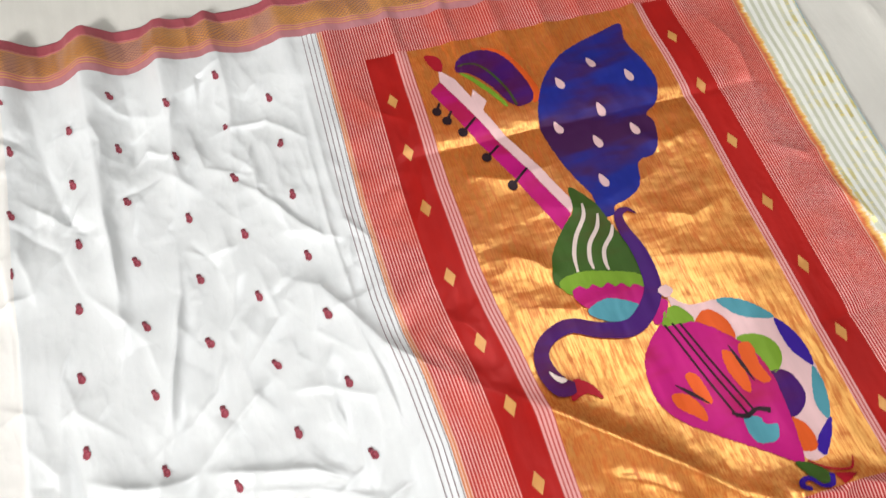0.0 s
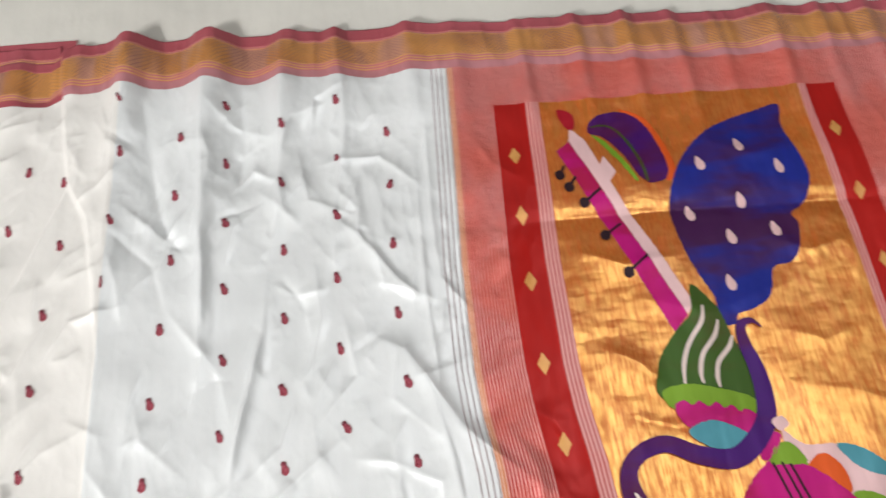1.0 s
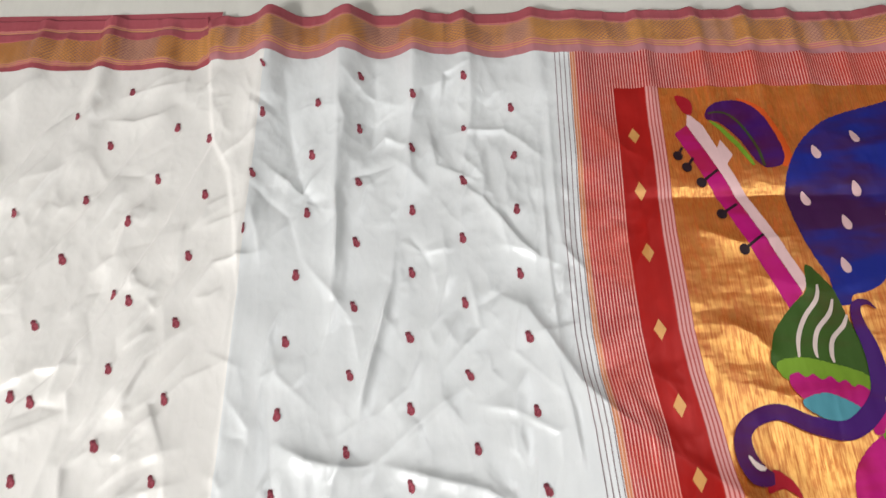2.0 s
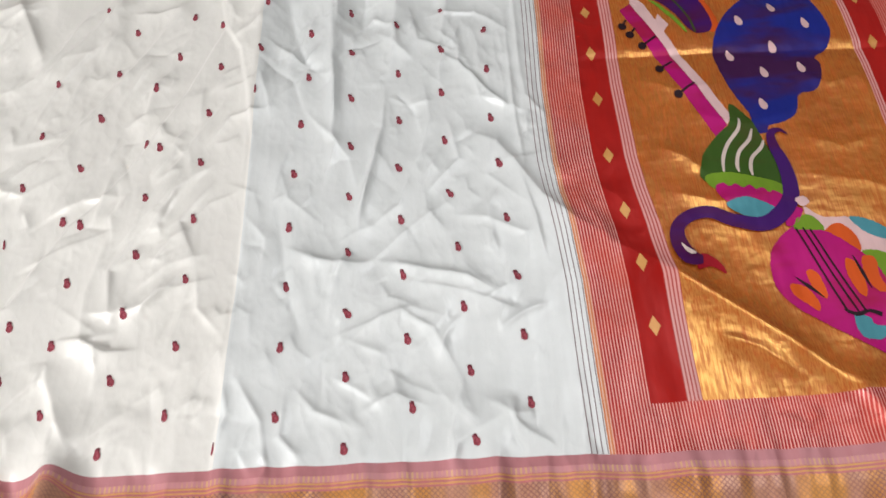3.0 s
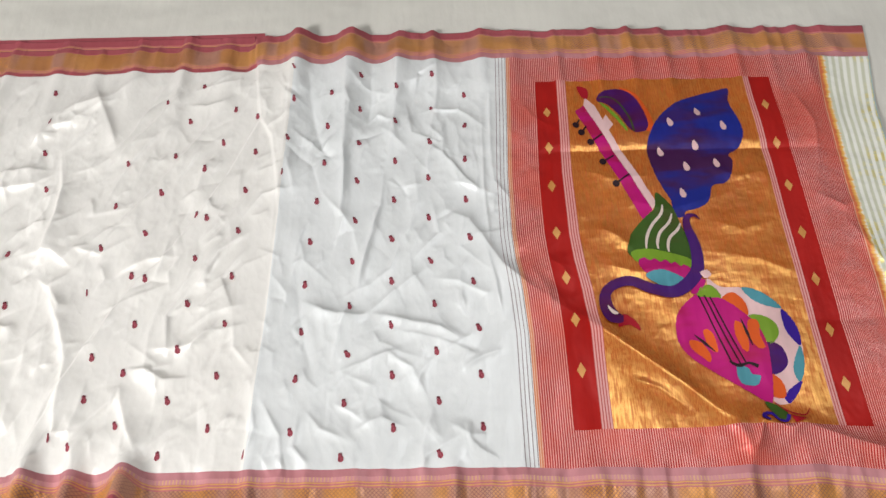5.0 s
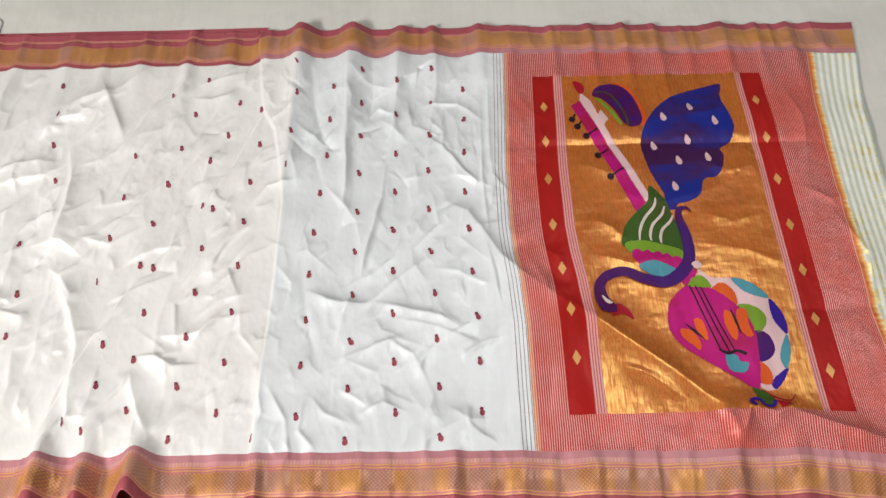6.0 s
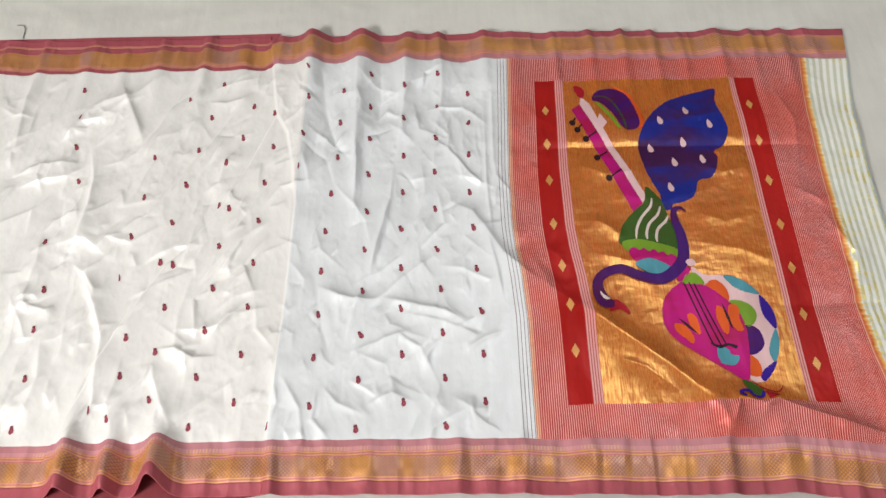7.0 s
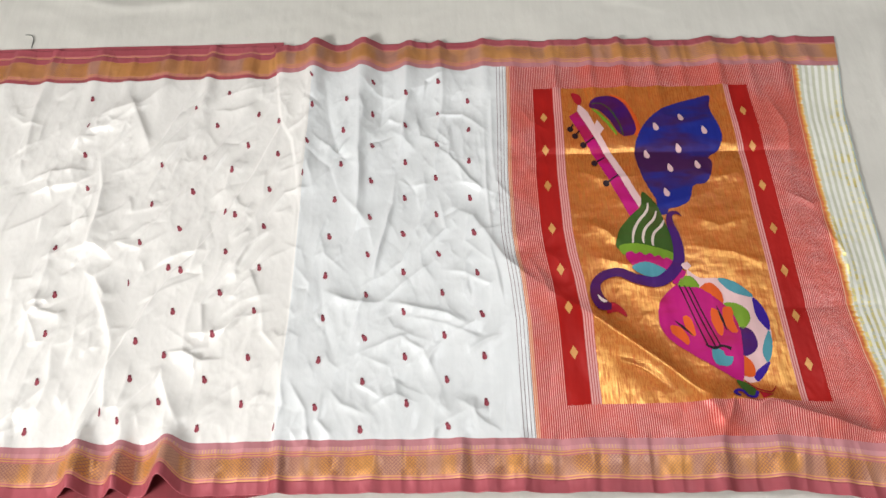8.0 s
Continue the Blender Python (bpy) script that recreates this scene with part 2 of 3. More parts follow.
        best = np.maximum(best, fall * smooth(-0.05, 0.35, along) * smooth(1.05, 0.65, along))
    out[near_by] = best * high / 100
    return out


# Folds that can be told apart: polyline (cm), height, width right of its way, width left of it.
FOLDS = []


def fold(text, high, near, far):
    FOLDS.append(([tuple(float(c) for c in p.split(",")) for p in text.split()], high, near, far))


# the smooth white length
fold("-58,113 -58,93 -57.8,81 -58.5,62 -58.5,40", 0.96, 2, 3)
fold("-54.5,100 -52,84 -49.5,74.5 -45.5,74", -1.08, 2.2, 2)
fold("-45.8,112 -45.2,86 -44.7,67 -45,52", 1.32, 1.5, 2.4)
fold("-34,112 -34.1,88 -35.5,70", 1.2, 2, 2.4)
fold("-24.5,108 -25,90 -27,76", 0.72, 1.4, 2.2)
fold("-40,104 -39.5,90 -40.5,79", -0.72, 1.8, 1.8)
fold("-30,72 -29,62 -32,50", 0.6, 1.2, 2)
fold("-38,83 -34.5,79 -31,75.5", 0.6, 1.2, 1.8)
fold("-37.3,63 -38.2,54 -41.4,42", 0.6, 1, 2.6)
fold("-27.3,57 -31,48", 0.48, 1.2, 2.2)
fold("-53.5,49 -51,32 -48.2,23", -0.6, 1.4, 1.6)
fold("-52,39.5 -47,36.6 -42.3,35.5 -38.2,36", 1.08, 2.2, 1.1)
fold("-38.6,36.4 -32,34.3 -25,32.6 -20,29.5", 1.2, 2.4, 1.1)
fold("-44,22 -37.4,26.8 -33,28 -27,26", 0.54, 1.4, 1.4)
fold("-27,57 -23,59 -18.8,56.5 -14.7,50 -12.5,46 -8,41.7 -2.4,36.9 3,32.8", 1.2, 3.6, 1.9)
fold("-2,37.5 3,33 6.2,30.2 12.4,25 18.4,20 24,14.6 30,11.6", 1.68, 4.2, 3)
fold("8,22 14,19 20,14", 0.72, 2.4, 2)
fold("-13,96 -13.6,68", 0.42, 0.8, 0.8)
fold("-41.9,81.5 -38.0,85.7 -34.7,83.2 -33.8,78.2", 0.6, 0.6, 1.4)
fold("-27.8,78.0 -23.8,73.8 -18.9,66.6 -15.1,62.5", 0.7, 1.6, 0.6)
fold("-34.8,69.0 -31.9,65.2 -30.8,62.4", -0.6, 0.8, 1.0)
fold("-36.2,70.3 -36.8,61.1 -39.1,51.1 -40.2,45.6 -41.2,37.7", 0.7, 1.2, 0.8)
fold("-15.0,85.9 -15.3,65.0 -14.5,50.4", 0.5, 0.9, 0.7)
fold("-45.7,23.9 -38.1,26.2 -34.5,27.5 -30.1,24.7 -25.8,15.3", 0.6, 1.4, 0.8)
fold("-26.7,43.6 -21.5,42.6 -15.5,39.6 -15.3,35.0", 0.5, 0.8, 1.4)
fold("-21.5,23.5 -17.0,26.7 -12.9,28.1", 0.5, 0.8, 0.8)
fold("-40.9,12.6 -35.7,15.2 -30.3,12.9", 0.5, 1.4, 0.9)
fold("-49.7,17.3 -46.3,13.3 -40.9,10.9", 0.45, 1.2, 0.8)
fold("-23.9,14.4 -19.8,11.5 -15.6,11.9", 0.45, 0.9, 1.2)
fold("-59.0,18.7 -58.0,13.6 -59.6,7.6", 0.6, 0.9, 0.6)
fold("-45.8,81.1 -44.6,70.6 -44.7,61.4", 0.6, 1.3, 0.7)
fold("-56.2,81.5 -50.0,75.5 -46.8,80.3", 0.8, 1.2, 0.8)
# the pleated creamy length
fold("-103.7,97.9 -100.3,90.7 -96.7,82.9 -94.7,77.3", 1.19, 3.9, 1.2)
fold("-84.4,101.7 -88.9,90.3 -92.4,81.0 -95.6,75.4 -100.8,72.1", 0.86, 1.0, 3.6)
fold("-116.8,75.8 -110.5,84.8 -106.0,85.4 -101.7,87.3", 0.97, 0.9, 3.9)
fold("-123.8,69.7 -116.8,72.5 -107.4,73.1", 0.97, 3.3, 1.0)
fold("-122.9,66.2 -115.8,68.2 -110.4,69.3 -106.4,72.9", 0.76, 0.8, 3.0)
fold("-107.2,78.3 -104.4,67.9 -103.8,60.3 -104.4,53.1 -105.4,48.3", 1.51, 0.9, 3.0)
fold("-101.4,47.7 -100.6,40.7 -97.7,35.5 -94.9,27.9 -94.2,18.5 -93.0,8.5", 1.40, 1.0, 3.3)
fold("-113.4,54.1 -110.8,57.3 -108.1,58.8 -104.9,59.8", 1.08, 2.7, 0.8)
fold("-113.1,54.1 -112.4,46.4 -113.5,41.1", 0.76, 2.1, 1.0)
fold("-70.5,93.5 -73.1,90.7 -76.8,89.8 -82.0,90.5", 0.76, 0.8, 2.4)
fold("-71.6,78.7 -74.9,71.9 -75.6,66.2 -79.2,63.7", 0.86, 0.8, 2.7)
fold("-95.0,61.2 -92.2,70.6 -87.3,80.0 -84.0,84.1", 0.54, 0.6, 2.7)
fold("-125.1,98.7 -125.2,88.1 -124.5,74.8", 0.86, 2.4, 1.0)
fold("-114.8,35.0 -112.3,36.4 -107.9,35.0 -106.2,36.2", 0.86, 2.1, 0.8)
fold("-115.5,37.8 -111.3,38.4 -109.7,37.6", 0.65, 0.7, 2.1)
fold("-104.9,46.2 -101.5,43.4 -98.5,39.3 -98.2,37.0", 0.86, 0.8, 2.4)
fold("-94.3,28.5 -90.6,31.0 -89.0,35.2 -87.2,41.0", 0.86, 2.0, 0.8)
fold("-83.3,25.7 -79.0,25.1 -75.4,23.2 -70.8,23.9", 1.08, 2.2, 0.7)
fold("-65.8,36.5 -68.3,33.4 -71.3,30.3 -74.5,29.2 -80.8,29.6", 0.86, 2.4, 0.7)
fold("-65.4,43.7 -68.6,41.1 -70.5,37.9 -72.7,38.7", 0.76, 1.8, 0.7)
fold("-83.7,23.4 -82.8,19.1 -80.4,13.6 -77.5,8.6", 0.97, 0.8, 2.7)
fold("-90.0,13.6 -84.6,19.4 -83.5,22.8", 0.65, 0.7, 2.4)
fold("-94.6,25.5 -96.7,19.7 -98.2,11.8", 0.76, 2.4, 0.8)
fold("-89.9,24.2 -90.2,17.8 -91.3,11.7", 0.54, 1.8, 0.7)
fold("-72,92 -80,75 -90,58 -98,46", 0.81, 0.7, 4.5)
fold("-80,98 -88,84 -97,70", 0.76, 0.7, 3.9)
fold("-62,70 -68,58 -74,46", 0.49, 0.6, 3.6)
fold("-66,58 -72,47 -80,36", 0.49, 3.3, 0.7)
fold("-92,100 -100,92 -112,88", 0.81, 2.4, 1.4)
fold("-108,30 -106,20 -108,8", 0.81, 1.3, 2.7)
fold("-78,44 -80,33 -79,20", 0.65, 1.4, 2.4)
# the pallu
fold("24.8,14.5 26.5,11.5 28.0,8.0 29.0,5.5", 1.7, 1.4, 6.5)
fold("-8,73.6 3,73.9 20,74.1 34,73.7 52,73.6 68,72", -0.55, 3, 1.3)
fold("43,32.5 51.5,32.6 60,33.2 69,33", -0.5, 2.6, 1.3)
fold("28,5 31,12.5 36,11 41,14", 1.2, 1.2, 2)
fold("14,9.5 18,8 21,10.5", 0.35, 0.9, 1.2)
fold("34,14 44,9.5 56,5 66,3", 1.6, 2.6, 1.8)
fold("54,92 57,80 55,66", 0.5, 1.8, 1.6)
fold("57,56 62,45 61,36", 0.5, 1.6, 1.6)
fold("10,62 22,58 38,63", 0.2, 2, 2.2)
fold("6,46 14,43.5 25,45", 0.3, 1.6, 2)
fold("26,86 34,82 43,84", 0.35, 2, 2)
fold("-7,90 -4,84 1,80", 0.3, 1.2, 1.4)
fold("5,69 12,66 20,67", 0.4, 2, 1.4)
fold("31,69 38,66 45,68", 0.25, 2.2, 1.4)
fold("28,56 36,53 44,55", 0.2, 2.4, 1.6)
fold("28,48 38,46 46,42", 0.2, 2, 1.8)
fold("6,55 11,52 14,48", 0.35, 1.8, 1.6)
fold("52,62 58,58 63,60", 0.4, 1.6, 1.2)
fold("-8,48 -4,40 -3,30", 0.6, 1.4, 2.4)
fold("-7,28 -4,22 -5,12", 0.35, 1.2, 1.8)
# Loose waves of the two borders: place along the cloth, height, half width (cm).
FAR_WAVES = [(-57, 2.7, 2.6), (-45, 2.4, 2.8), (-33.5, 1.3, 2.4), (-26, 0.6, 1.4), (-14.5, 1.1, 1.8), (-7, 0.4, 1.3), (3, 1.0, 1.3), (12, 0.9, 1.4), (20, 1.0, 1.5), (28, 0.8, 1.3), (35, 0.5, 1.2), (44, 1.0, 1.5), (52, 0.5, 1.2), (60, 0.8, 1.6)]
FAR_WAVES += [(-74, 0.8, 2.2), (-84, 1.4, 1.6), (-95, 0.8, 2.0), (-104, 0.6, 1.5), (-113, 1.0, 2.0), (-125, 1.2, 1.8), (-134, 0.8, 3.0)]
NEAR_WAVES = [(-79.5, 5.4, 2.5), (-88.5, 3.4, 1.9), (-96.5, 3.7, 2.1), (-58, 0.9, 1.3), (-112, 1.2, 2.5), (-48, 0.4, 1.3), (-40, 0.5, 1.6), (-32, 0.5, 1.4), (-23, 0.7, 1.8), (-11, 0.6, 1.2), (2, 0.6, 1.3), (12, 0.5, 1.4), (27, 1.0, 1.5), (38, 0.7, 1.8), (50, 0.7, 1.6), (59, 0.6, 1.6)]

LOOSE = []
dice = random.Random(11)
for k in range(420):
    cx, cy = dice.uniform(-132, -13), dice.uniform(6, 98)
    turn = math.radians(90 + dice.gauss(0, 34) if cx > -60 else 62 + dice.gauss(0, 30))
    half = dice.uniform(2.0, 4.5) * dice.choice((1, 1, 2.2))
    bend = dice.uniform(-0.5, 0.5)
    line = [(cx - half * math.cos(turn - bend), cy - half * math.sin(turn - bend)), (cx, cy), (cx + half * math.cos(turn + bend), cy + half * math.sin(turn + bend))]
    LOOSE.append((line, dice.choice((1, 1, 1, -0.7)) * dice.uniform(0.14, 0.42) * (1.1 if cx < -60 else 0.9) * (half / 3) ** 0.4, *dice.choice(((0.7, 2.2), (2.2, 0.7), (0.7, 1.2), (1.2, 0.7), (0.7, 3.4)))))


def pleat_x(y):
    """The main pleat's edge, and the slanting pleat to its left."""
    return np.interp(y, [0.0, 0.08, 0.32, 0.60, 0.70, 0.80, 0.86, 1.0, 1.14], [-0.594, -0.594, -0.584, -0.579, -0.592, -0.612, -0.643, -0.664, -0.684])


def tone_x(y):
    """Where the whiter tint ends and the pleats' creamier, warmer-lit tint begins."""
    return np.interp(y, [0.0, 0.3, 0.6, 1.03], [-0.594, -0.584, -0.578, -0.572])


def slant_x(y):
    return np.interp(y, [-0.05, 0.10, 0.33, 0.45, 0.49, 0.62, 0.71, 0.86, 1.0], [-1.04, -0.99, -0.911, -0.848, -0.806, -0.736, -0.695, -0.642, -0.60])


CLOTH_DROP = 0.010


def height(x, y):
    """Height of the cloth's upper face over the floor."""
    x, y = np.atleast_1d(np.asarray(x, float)), np.atleast_1d(np.asarray(y, float))
    z = 0.002 + (0.0035 + 0.0025 * smooth(0.5, 0.8, y)) * smooth(-0.004, 0.004, x - pleat_x(y)) + 0.006 * smooth(-0.003, 0.003, x - slant_x(y)) * smooth(0.90, 0.80, y)
    z = z - 0.004 * smooth(-0.60, -0.48, x) * smooth(-0.08, -0.20, x) * smooth(0.08, 0.25, y) * smooth(0.98, 0.85, y)
    soft = smooth(-0.1, 0.02, -x) * 0.6 + 0.4
    wx, wy = x + 0.035 * perlin(x * 7 + 3, y * 7), y + 0.035 * perlin(x * 7, y * 7 + 9)
    lean = smooth(-0.55, -0.70, x)
    slant = wx * 0.83 - wy * 0.56
    steep = wx * 0.56 + wy * 0.83
    z = z + 0.0085 * soft * (perlin(wx * 7 + 40, wy * 3.0 + 11) * (1 - lean) + perlin(slant * 6.5 + 60, steep * 2.6 + 2) * lean)
    z = z - 0.0085 * soft * ((facet(wx * 10 + 20, wy * 4 + 5) - 0.22) * (1 - lean) + (facet(slant * 9 + 15, steep * 3.4 + 8) - 0.22) * lean)
    patch = smooth(-0.20, 0.30, perlin(x * 4 + 70, y * 3 + 33))
    z = z - 0.0066 * (facet(wx * 17 + 4, wy * 9 + 30) - 0.22) * soft * (0.3 + 0.7 * patch)
    z = z - 0.0032 * (facet(wx * 33 + 3, wy * 21 + 7) - 0.2) * patch * (0.4 + 0.6 * soft)
    z = z - 0.0005 * np.abs(perlin(x * 60 + 3, y * 44 + 7)) - CLOTH_DROP
    hem = np.maximum(smooth(1.0, 1.03, y), smooth(0.08, 0.04, y))
    z = z + hem * (0.008 * perlin(x * 11 + 5, y * 2) - 0.018 * (facet(x * 17 + 2, y * 2.5 + 4) - 0.22) - 0.003 * facet(x * 40, y * 9 + 4))
    inside = smooth(-0.03, 0.06, y) * smooth(1.10, 1.0, y)
    for line, high, near, far in FOLDS:
        z = z + crease(x, y, line, high, near, far)
    for line, high, near, far in LOOSE:
        z = z + crease(x, y, line, high, near, far) * inside
    for at, high, w in FAR_WAVES:
        z = z + high / 100 * np.exp(-((x - at / 100 - 0.012 * (1.1 - y)) / (w / 100)) ** 2) * smooth(0.78, 1.08, y)
    for at, high, w in NEAR_WAVES:
        z = z + high / 100 * np.exp(-((x - at / 100) / (w / 100)) ** 2) * smooth(0.17, -0.02, y)
    z = z - 0.008 * np.maximum(1.7 * smooth(0.58, 0.72, x), np.maximum(smooth(1.06, 1.115, y), smooth(0.01, -0.04, y)))
    return np.maximum(z, -0.0125 + 0.15 * (z + 0.0125))


LEFT_SHIFT = ([0.05, 0.31, 0.40, 0.47, 0.53, 0.68, 0.85, 1.02], [0.006, 0.006, 0.0, -0.009, -0.013, -0.013, -0.006, 0.0])
END_SHIFT = ([-0.05, 0.10, 0.17, 0.22, 0.31, 0.41, 0.54, 0.68, 0.83, 0.93, 1.0, 1.12], [-0.02, -0.025, -0.028, -0.036, -0.041, -0.037, -0.034, -0.030, -0.023, -0.010, 0.0, 0.013])


def lay(u, v):
    """From the cloth's own measure (u along, v across) to the place where it lies."""
    shift = np.interp(v, *LEFT_SHIFT) * smooth(-0.5, -0.15, u) * smooth(0.42, 0.06, u)
    shift = shift + np.interp(v, *END_SHIFT) * smooth(0.52, 0.63, u) * (1 + 2.0 * np.clip(u - 0.632, 0, 0.2))
    dip = np.interp(u, [-0.6, -0.13, 0.2, 0.40, 0.55, 0.75], [0.0, -0.006, -0.014, -0.014, -0.035, -0.055]) * smooth(0.20, 0.02, v)
    dip = dip + np.interp(u, [-1.4, -0.69, -0.66, -0.1, 0.35, 0.8], [-0.008, -0.012, 0.004, 0.002, -0.008, -0.008]) * smooth(0.9, 1.05, v)
    hem = smooth(0.12, -0.01, v)
    for at, high, w in NEAR_WAVES[:3]:
        dip = dip + (0.55 if high > 5 else 0.32) * high / 100 * np.exp(-((u - at / 100) / (w / 100)) ** 2) * hem
    return u + shift, v + dip


# ---------- building helpers ----------


def finish(name, mesh, material, parent=None, label=""):
    mesh.materials.append(material)
    ob = new(name, mesh)
    if parent:
        ob.parent = parent
    if label:
        tagged(ob, label)
    return ob


def part(name, bm, material, parent=None, label=""):
    mesh = bpy.data.meshes.new(name)
    bm.to_mesh(mesh)
    bm.free()
    return finish(name, mesh, material, parent, label)


def grid_mesh(name, xs, ys, place):
    """A sheet over the grid xs, ys; place gives x, y, z; the UVs keep the cloth's own measure."""
    u, v = np.meshgrid(xs, ys)
    x, y, z = place(u, v)
    nx, ny = len(xs), len(ys)
    verts = np.stack([x, y, z], -1).reshape(-1, 3)
    a = (np.arange(ny - 1)[:, None] * nx + np.arange(nx - 1)).ravel()
    faces = np.stack([a, a + 1, a + nx + 1, a + nx], -1)
    mesh = bpy.data.meshes.new(name)
    mesh.vertices.add(len(verts))
    mesh.vertices.foreach_set("co", verts.ravel())
    mesh.loops.add(faces.size)
    mesh.loops.foreach_set("vertex_index", faces.ravel())
    mesh.polygons.add(len(faces))
    mesh.polygons.foreach_set("loop_start", np.arange(len(faces)) * 4)
    mesh.polygons.foreach_set("use_smooth", np.ones(len(faces), bool))
    layer = mesh.uv_layers.new(name="UVMap")
    layer.data.foreach_set("uv", np.stack([u, v], -1).reshape(-1, 2)[faces.ravel()].ravel())
    mesh.update(calc_edges=True)
    return mesh


CELL = 0.0023
BAND_LABELS = dict(outer_selvedge="plain rose silk edge", inner_selvedge="plain mauve silk strip", brocade_band="gold brocade with a diamond lattice, its sheen painted in", tooth_band="mauve silk with short gold teeth", gold_line_band="rose silk with thin gold lines", pin_stripe="thin grey-maroon line", guard_stripe="pale pink and red guard stripe", edge_thread="pale blue edge thread", white_margin="plain white silk")


def cloth(name, u0, u1, v0, v1, material, parent, label="", lift=0.0, edge=None, cell=CELL):
    """One woven field of the cloth, from u0 to u1 along and v0 to v1 across. edge(v, side) may move its ends."""
    nu, nv = max(2, round((u1 - u0) / cell) + 1), max(2, round((v1 - v0) / cell) + 1)

    def place(u, v):
        if edge:
            s = (u - u0) / (u1 - u0)
            u = edge[0](v) * (1 - s) + edge[1](v) * s
        x, y = lay(u, v)
        return x, y, height(x, y) + lift

    ob = finish(name, grid_mesh(name, np.linspace(u0, u1, nu), np.linspace(v0, v1, nv), place), material, parent, label or BAND_LABELS.get(name, ""))
    if name in ("outer_selvedge", "tissue_end"):  # the open edges show the cloth's thickness
        rim = ob.modifiers.new("thickness", "SOLIDIFY")
        rim.thickness, rim.offset = 0.0014, -1
    return ob


def spline(points, steps, closed):
    """Catmull-Rom curve through points."""
    n = len(points)
    out = []
    for i in range(n if closed else n - 1):
        p = [np.array(points[(i + k) % n] if closed else points[min(max(i + k, 0), n - 1)], float) for k in (-1, 0, 1, 2)]
        for s in range(steps):
            t = s / steps
            out.append(0.5 * (2 * p[1] + (p[2] - p[0]) * t + (2 * p[0] - 5 * p[1] + 4 * p[2] - p[3]) * t**2 + (3 * p[1] - p[0] - 3 * p[2] + p[3]) * t**3))
    if not closed:
        out.append(np.array(points[-1], float))
    return out


def drape(name, outline, material, parent, layer=1, label="", cell=0.0045, ragged=0.0):
    """A woven-in figure: its outline (metres) filled, cut fine, and laid on the cloth."""
    bm = bmesh.new()
    rnd = random.Random(len(outline))
    if ragged:  # woven edges run in small uneven steps
        fine = []
        for p, q in zip(outline, list(outline[1:]) + [outline[0]]):
            n = max(1, int(math.dist(p, q) / 0.0022))
            fine += [(p[0] + (q[0] - p[0]) * k / n, p[1] + (q[1] - p[1]) * k / n) for k in range(n)]
        outline = fine
    vs = [bm.verts.new((p[0] + rnd.uniform(-1, 1) * ragged, p[1] + rnd.uniform(-1, 1) * ragged, 0)) for p in outline]
    face = bm.faces.new(vs)
    bmesh.ops.triangulate(bm, faces=[face])
    for axis in (0, 1):
        lo, hi = min(v.co[axis] for v in bm.verts), max(v.co[axis] for v in bm.verts)
        for k in range(math.ceil(lo / cell), math.floor(hi / cell) + 1):
            no = Vector((1, 0, 0)) if axis == 0 else Vector((0, 1, 0))
            bmesh.ops.bisect_plane(bm, geom=bm.verts[:] + bm.edges[:] + bm.faces[:], plane_co=no * (k * cell), plane_no=no)
    bmesh.ops.remove_doubles(bm, verts=bm.verts, dist=0.00005)
    bm.normal_update()
    for f in bm.faces:
        if f.normal.z < 0:
            f.normal_flip()
        f.smooth = True
    co = np.array([v.co[:] for v in bm.verts])
    z = height(co[:, 0], co[:, 1]) + 0.0004 * layer
    uv = bm.loops.layers.uv.new("UVMap")
    for v, h in zip(bm.verts, z):
        v.co.z = h
    for f in bm.faces:
        for loop in f.loops:
            loop[uv].uv = loop.vert.co[:2]
    return part(name, bm, material, parent, label)


def cm(text):
    return [tuple(float(c) / 100 for c in p.split(",")) for p in text.split()]


def figure(name, text, material, parent, layer=1, label="", sharp=False, ragged=0.0006):
    pts = cm(text)
    return drape(name, pts if sharp else spline(pts, 5, True), M[material], parent, layer, label, ragged=0.0004 if sharp else ragged)


def ribbon(name, pts, widths, material, parent, layer=1, label="", steps=5):
    """A tapering band along a curve (metres)."""
    line = spline(pts, steps, False)
    ws = np.interp(np.linspace(0, 1, len(line)), np.linspace(0, 1, len(widths)), widths)
    a, b = [], []
    for i, p in enumerate(line):
        d = line[min(i + 1, len(line) - 1)] - line[max(i - 1, 0)]
        d = d / (np.hypot(*d) + 1e-9)
        side = np.array((-d[1], d[0])) * ws[i] / 2
        a.append(p + side)
        b.append(p - side)
    bm = bmesh.new()
    va, vb = [[bm.verts.new((*q, height(q[0], q[1]) + 0.0004 * layer)) for q in row] for row in (a, b)]
    uv = bm.loops.layers.uv.new("UVMap")
    for i in range(len(va) - 1):
        f = bm.faces.new((va[i], vb[i], vb[i + 1], va[i + 1]))
        f.smooth = True
        if f.normal.z < 0:
            f.normal_flip()
        for loop in f.loops:
            loop[uv].uv = loop.vert.co[:2]
    bm.normal_update()
    for f in bm.faces:
        if f.normal.z < 0:
            f.normal_flip()
    return part(name, bm, M[material], parent, label)


def box(name, lo, hi, material, label, category):
    bm = bmesh.new()
    bmesh.ops.create_cube(bm, size=1)
    for v in bm.verts:
        v.co = Vector([lo[k] if v.co[k] < 0 else hi[k] for k in range(3)])
    return tagged(part(name, bm, material), label, category, kind="structure")


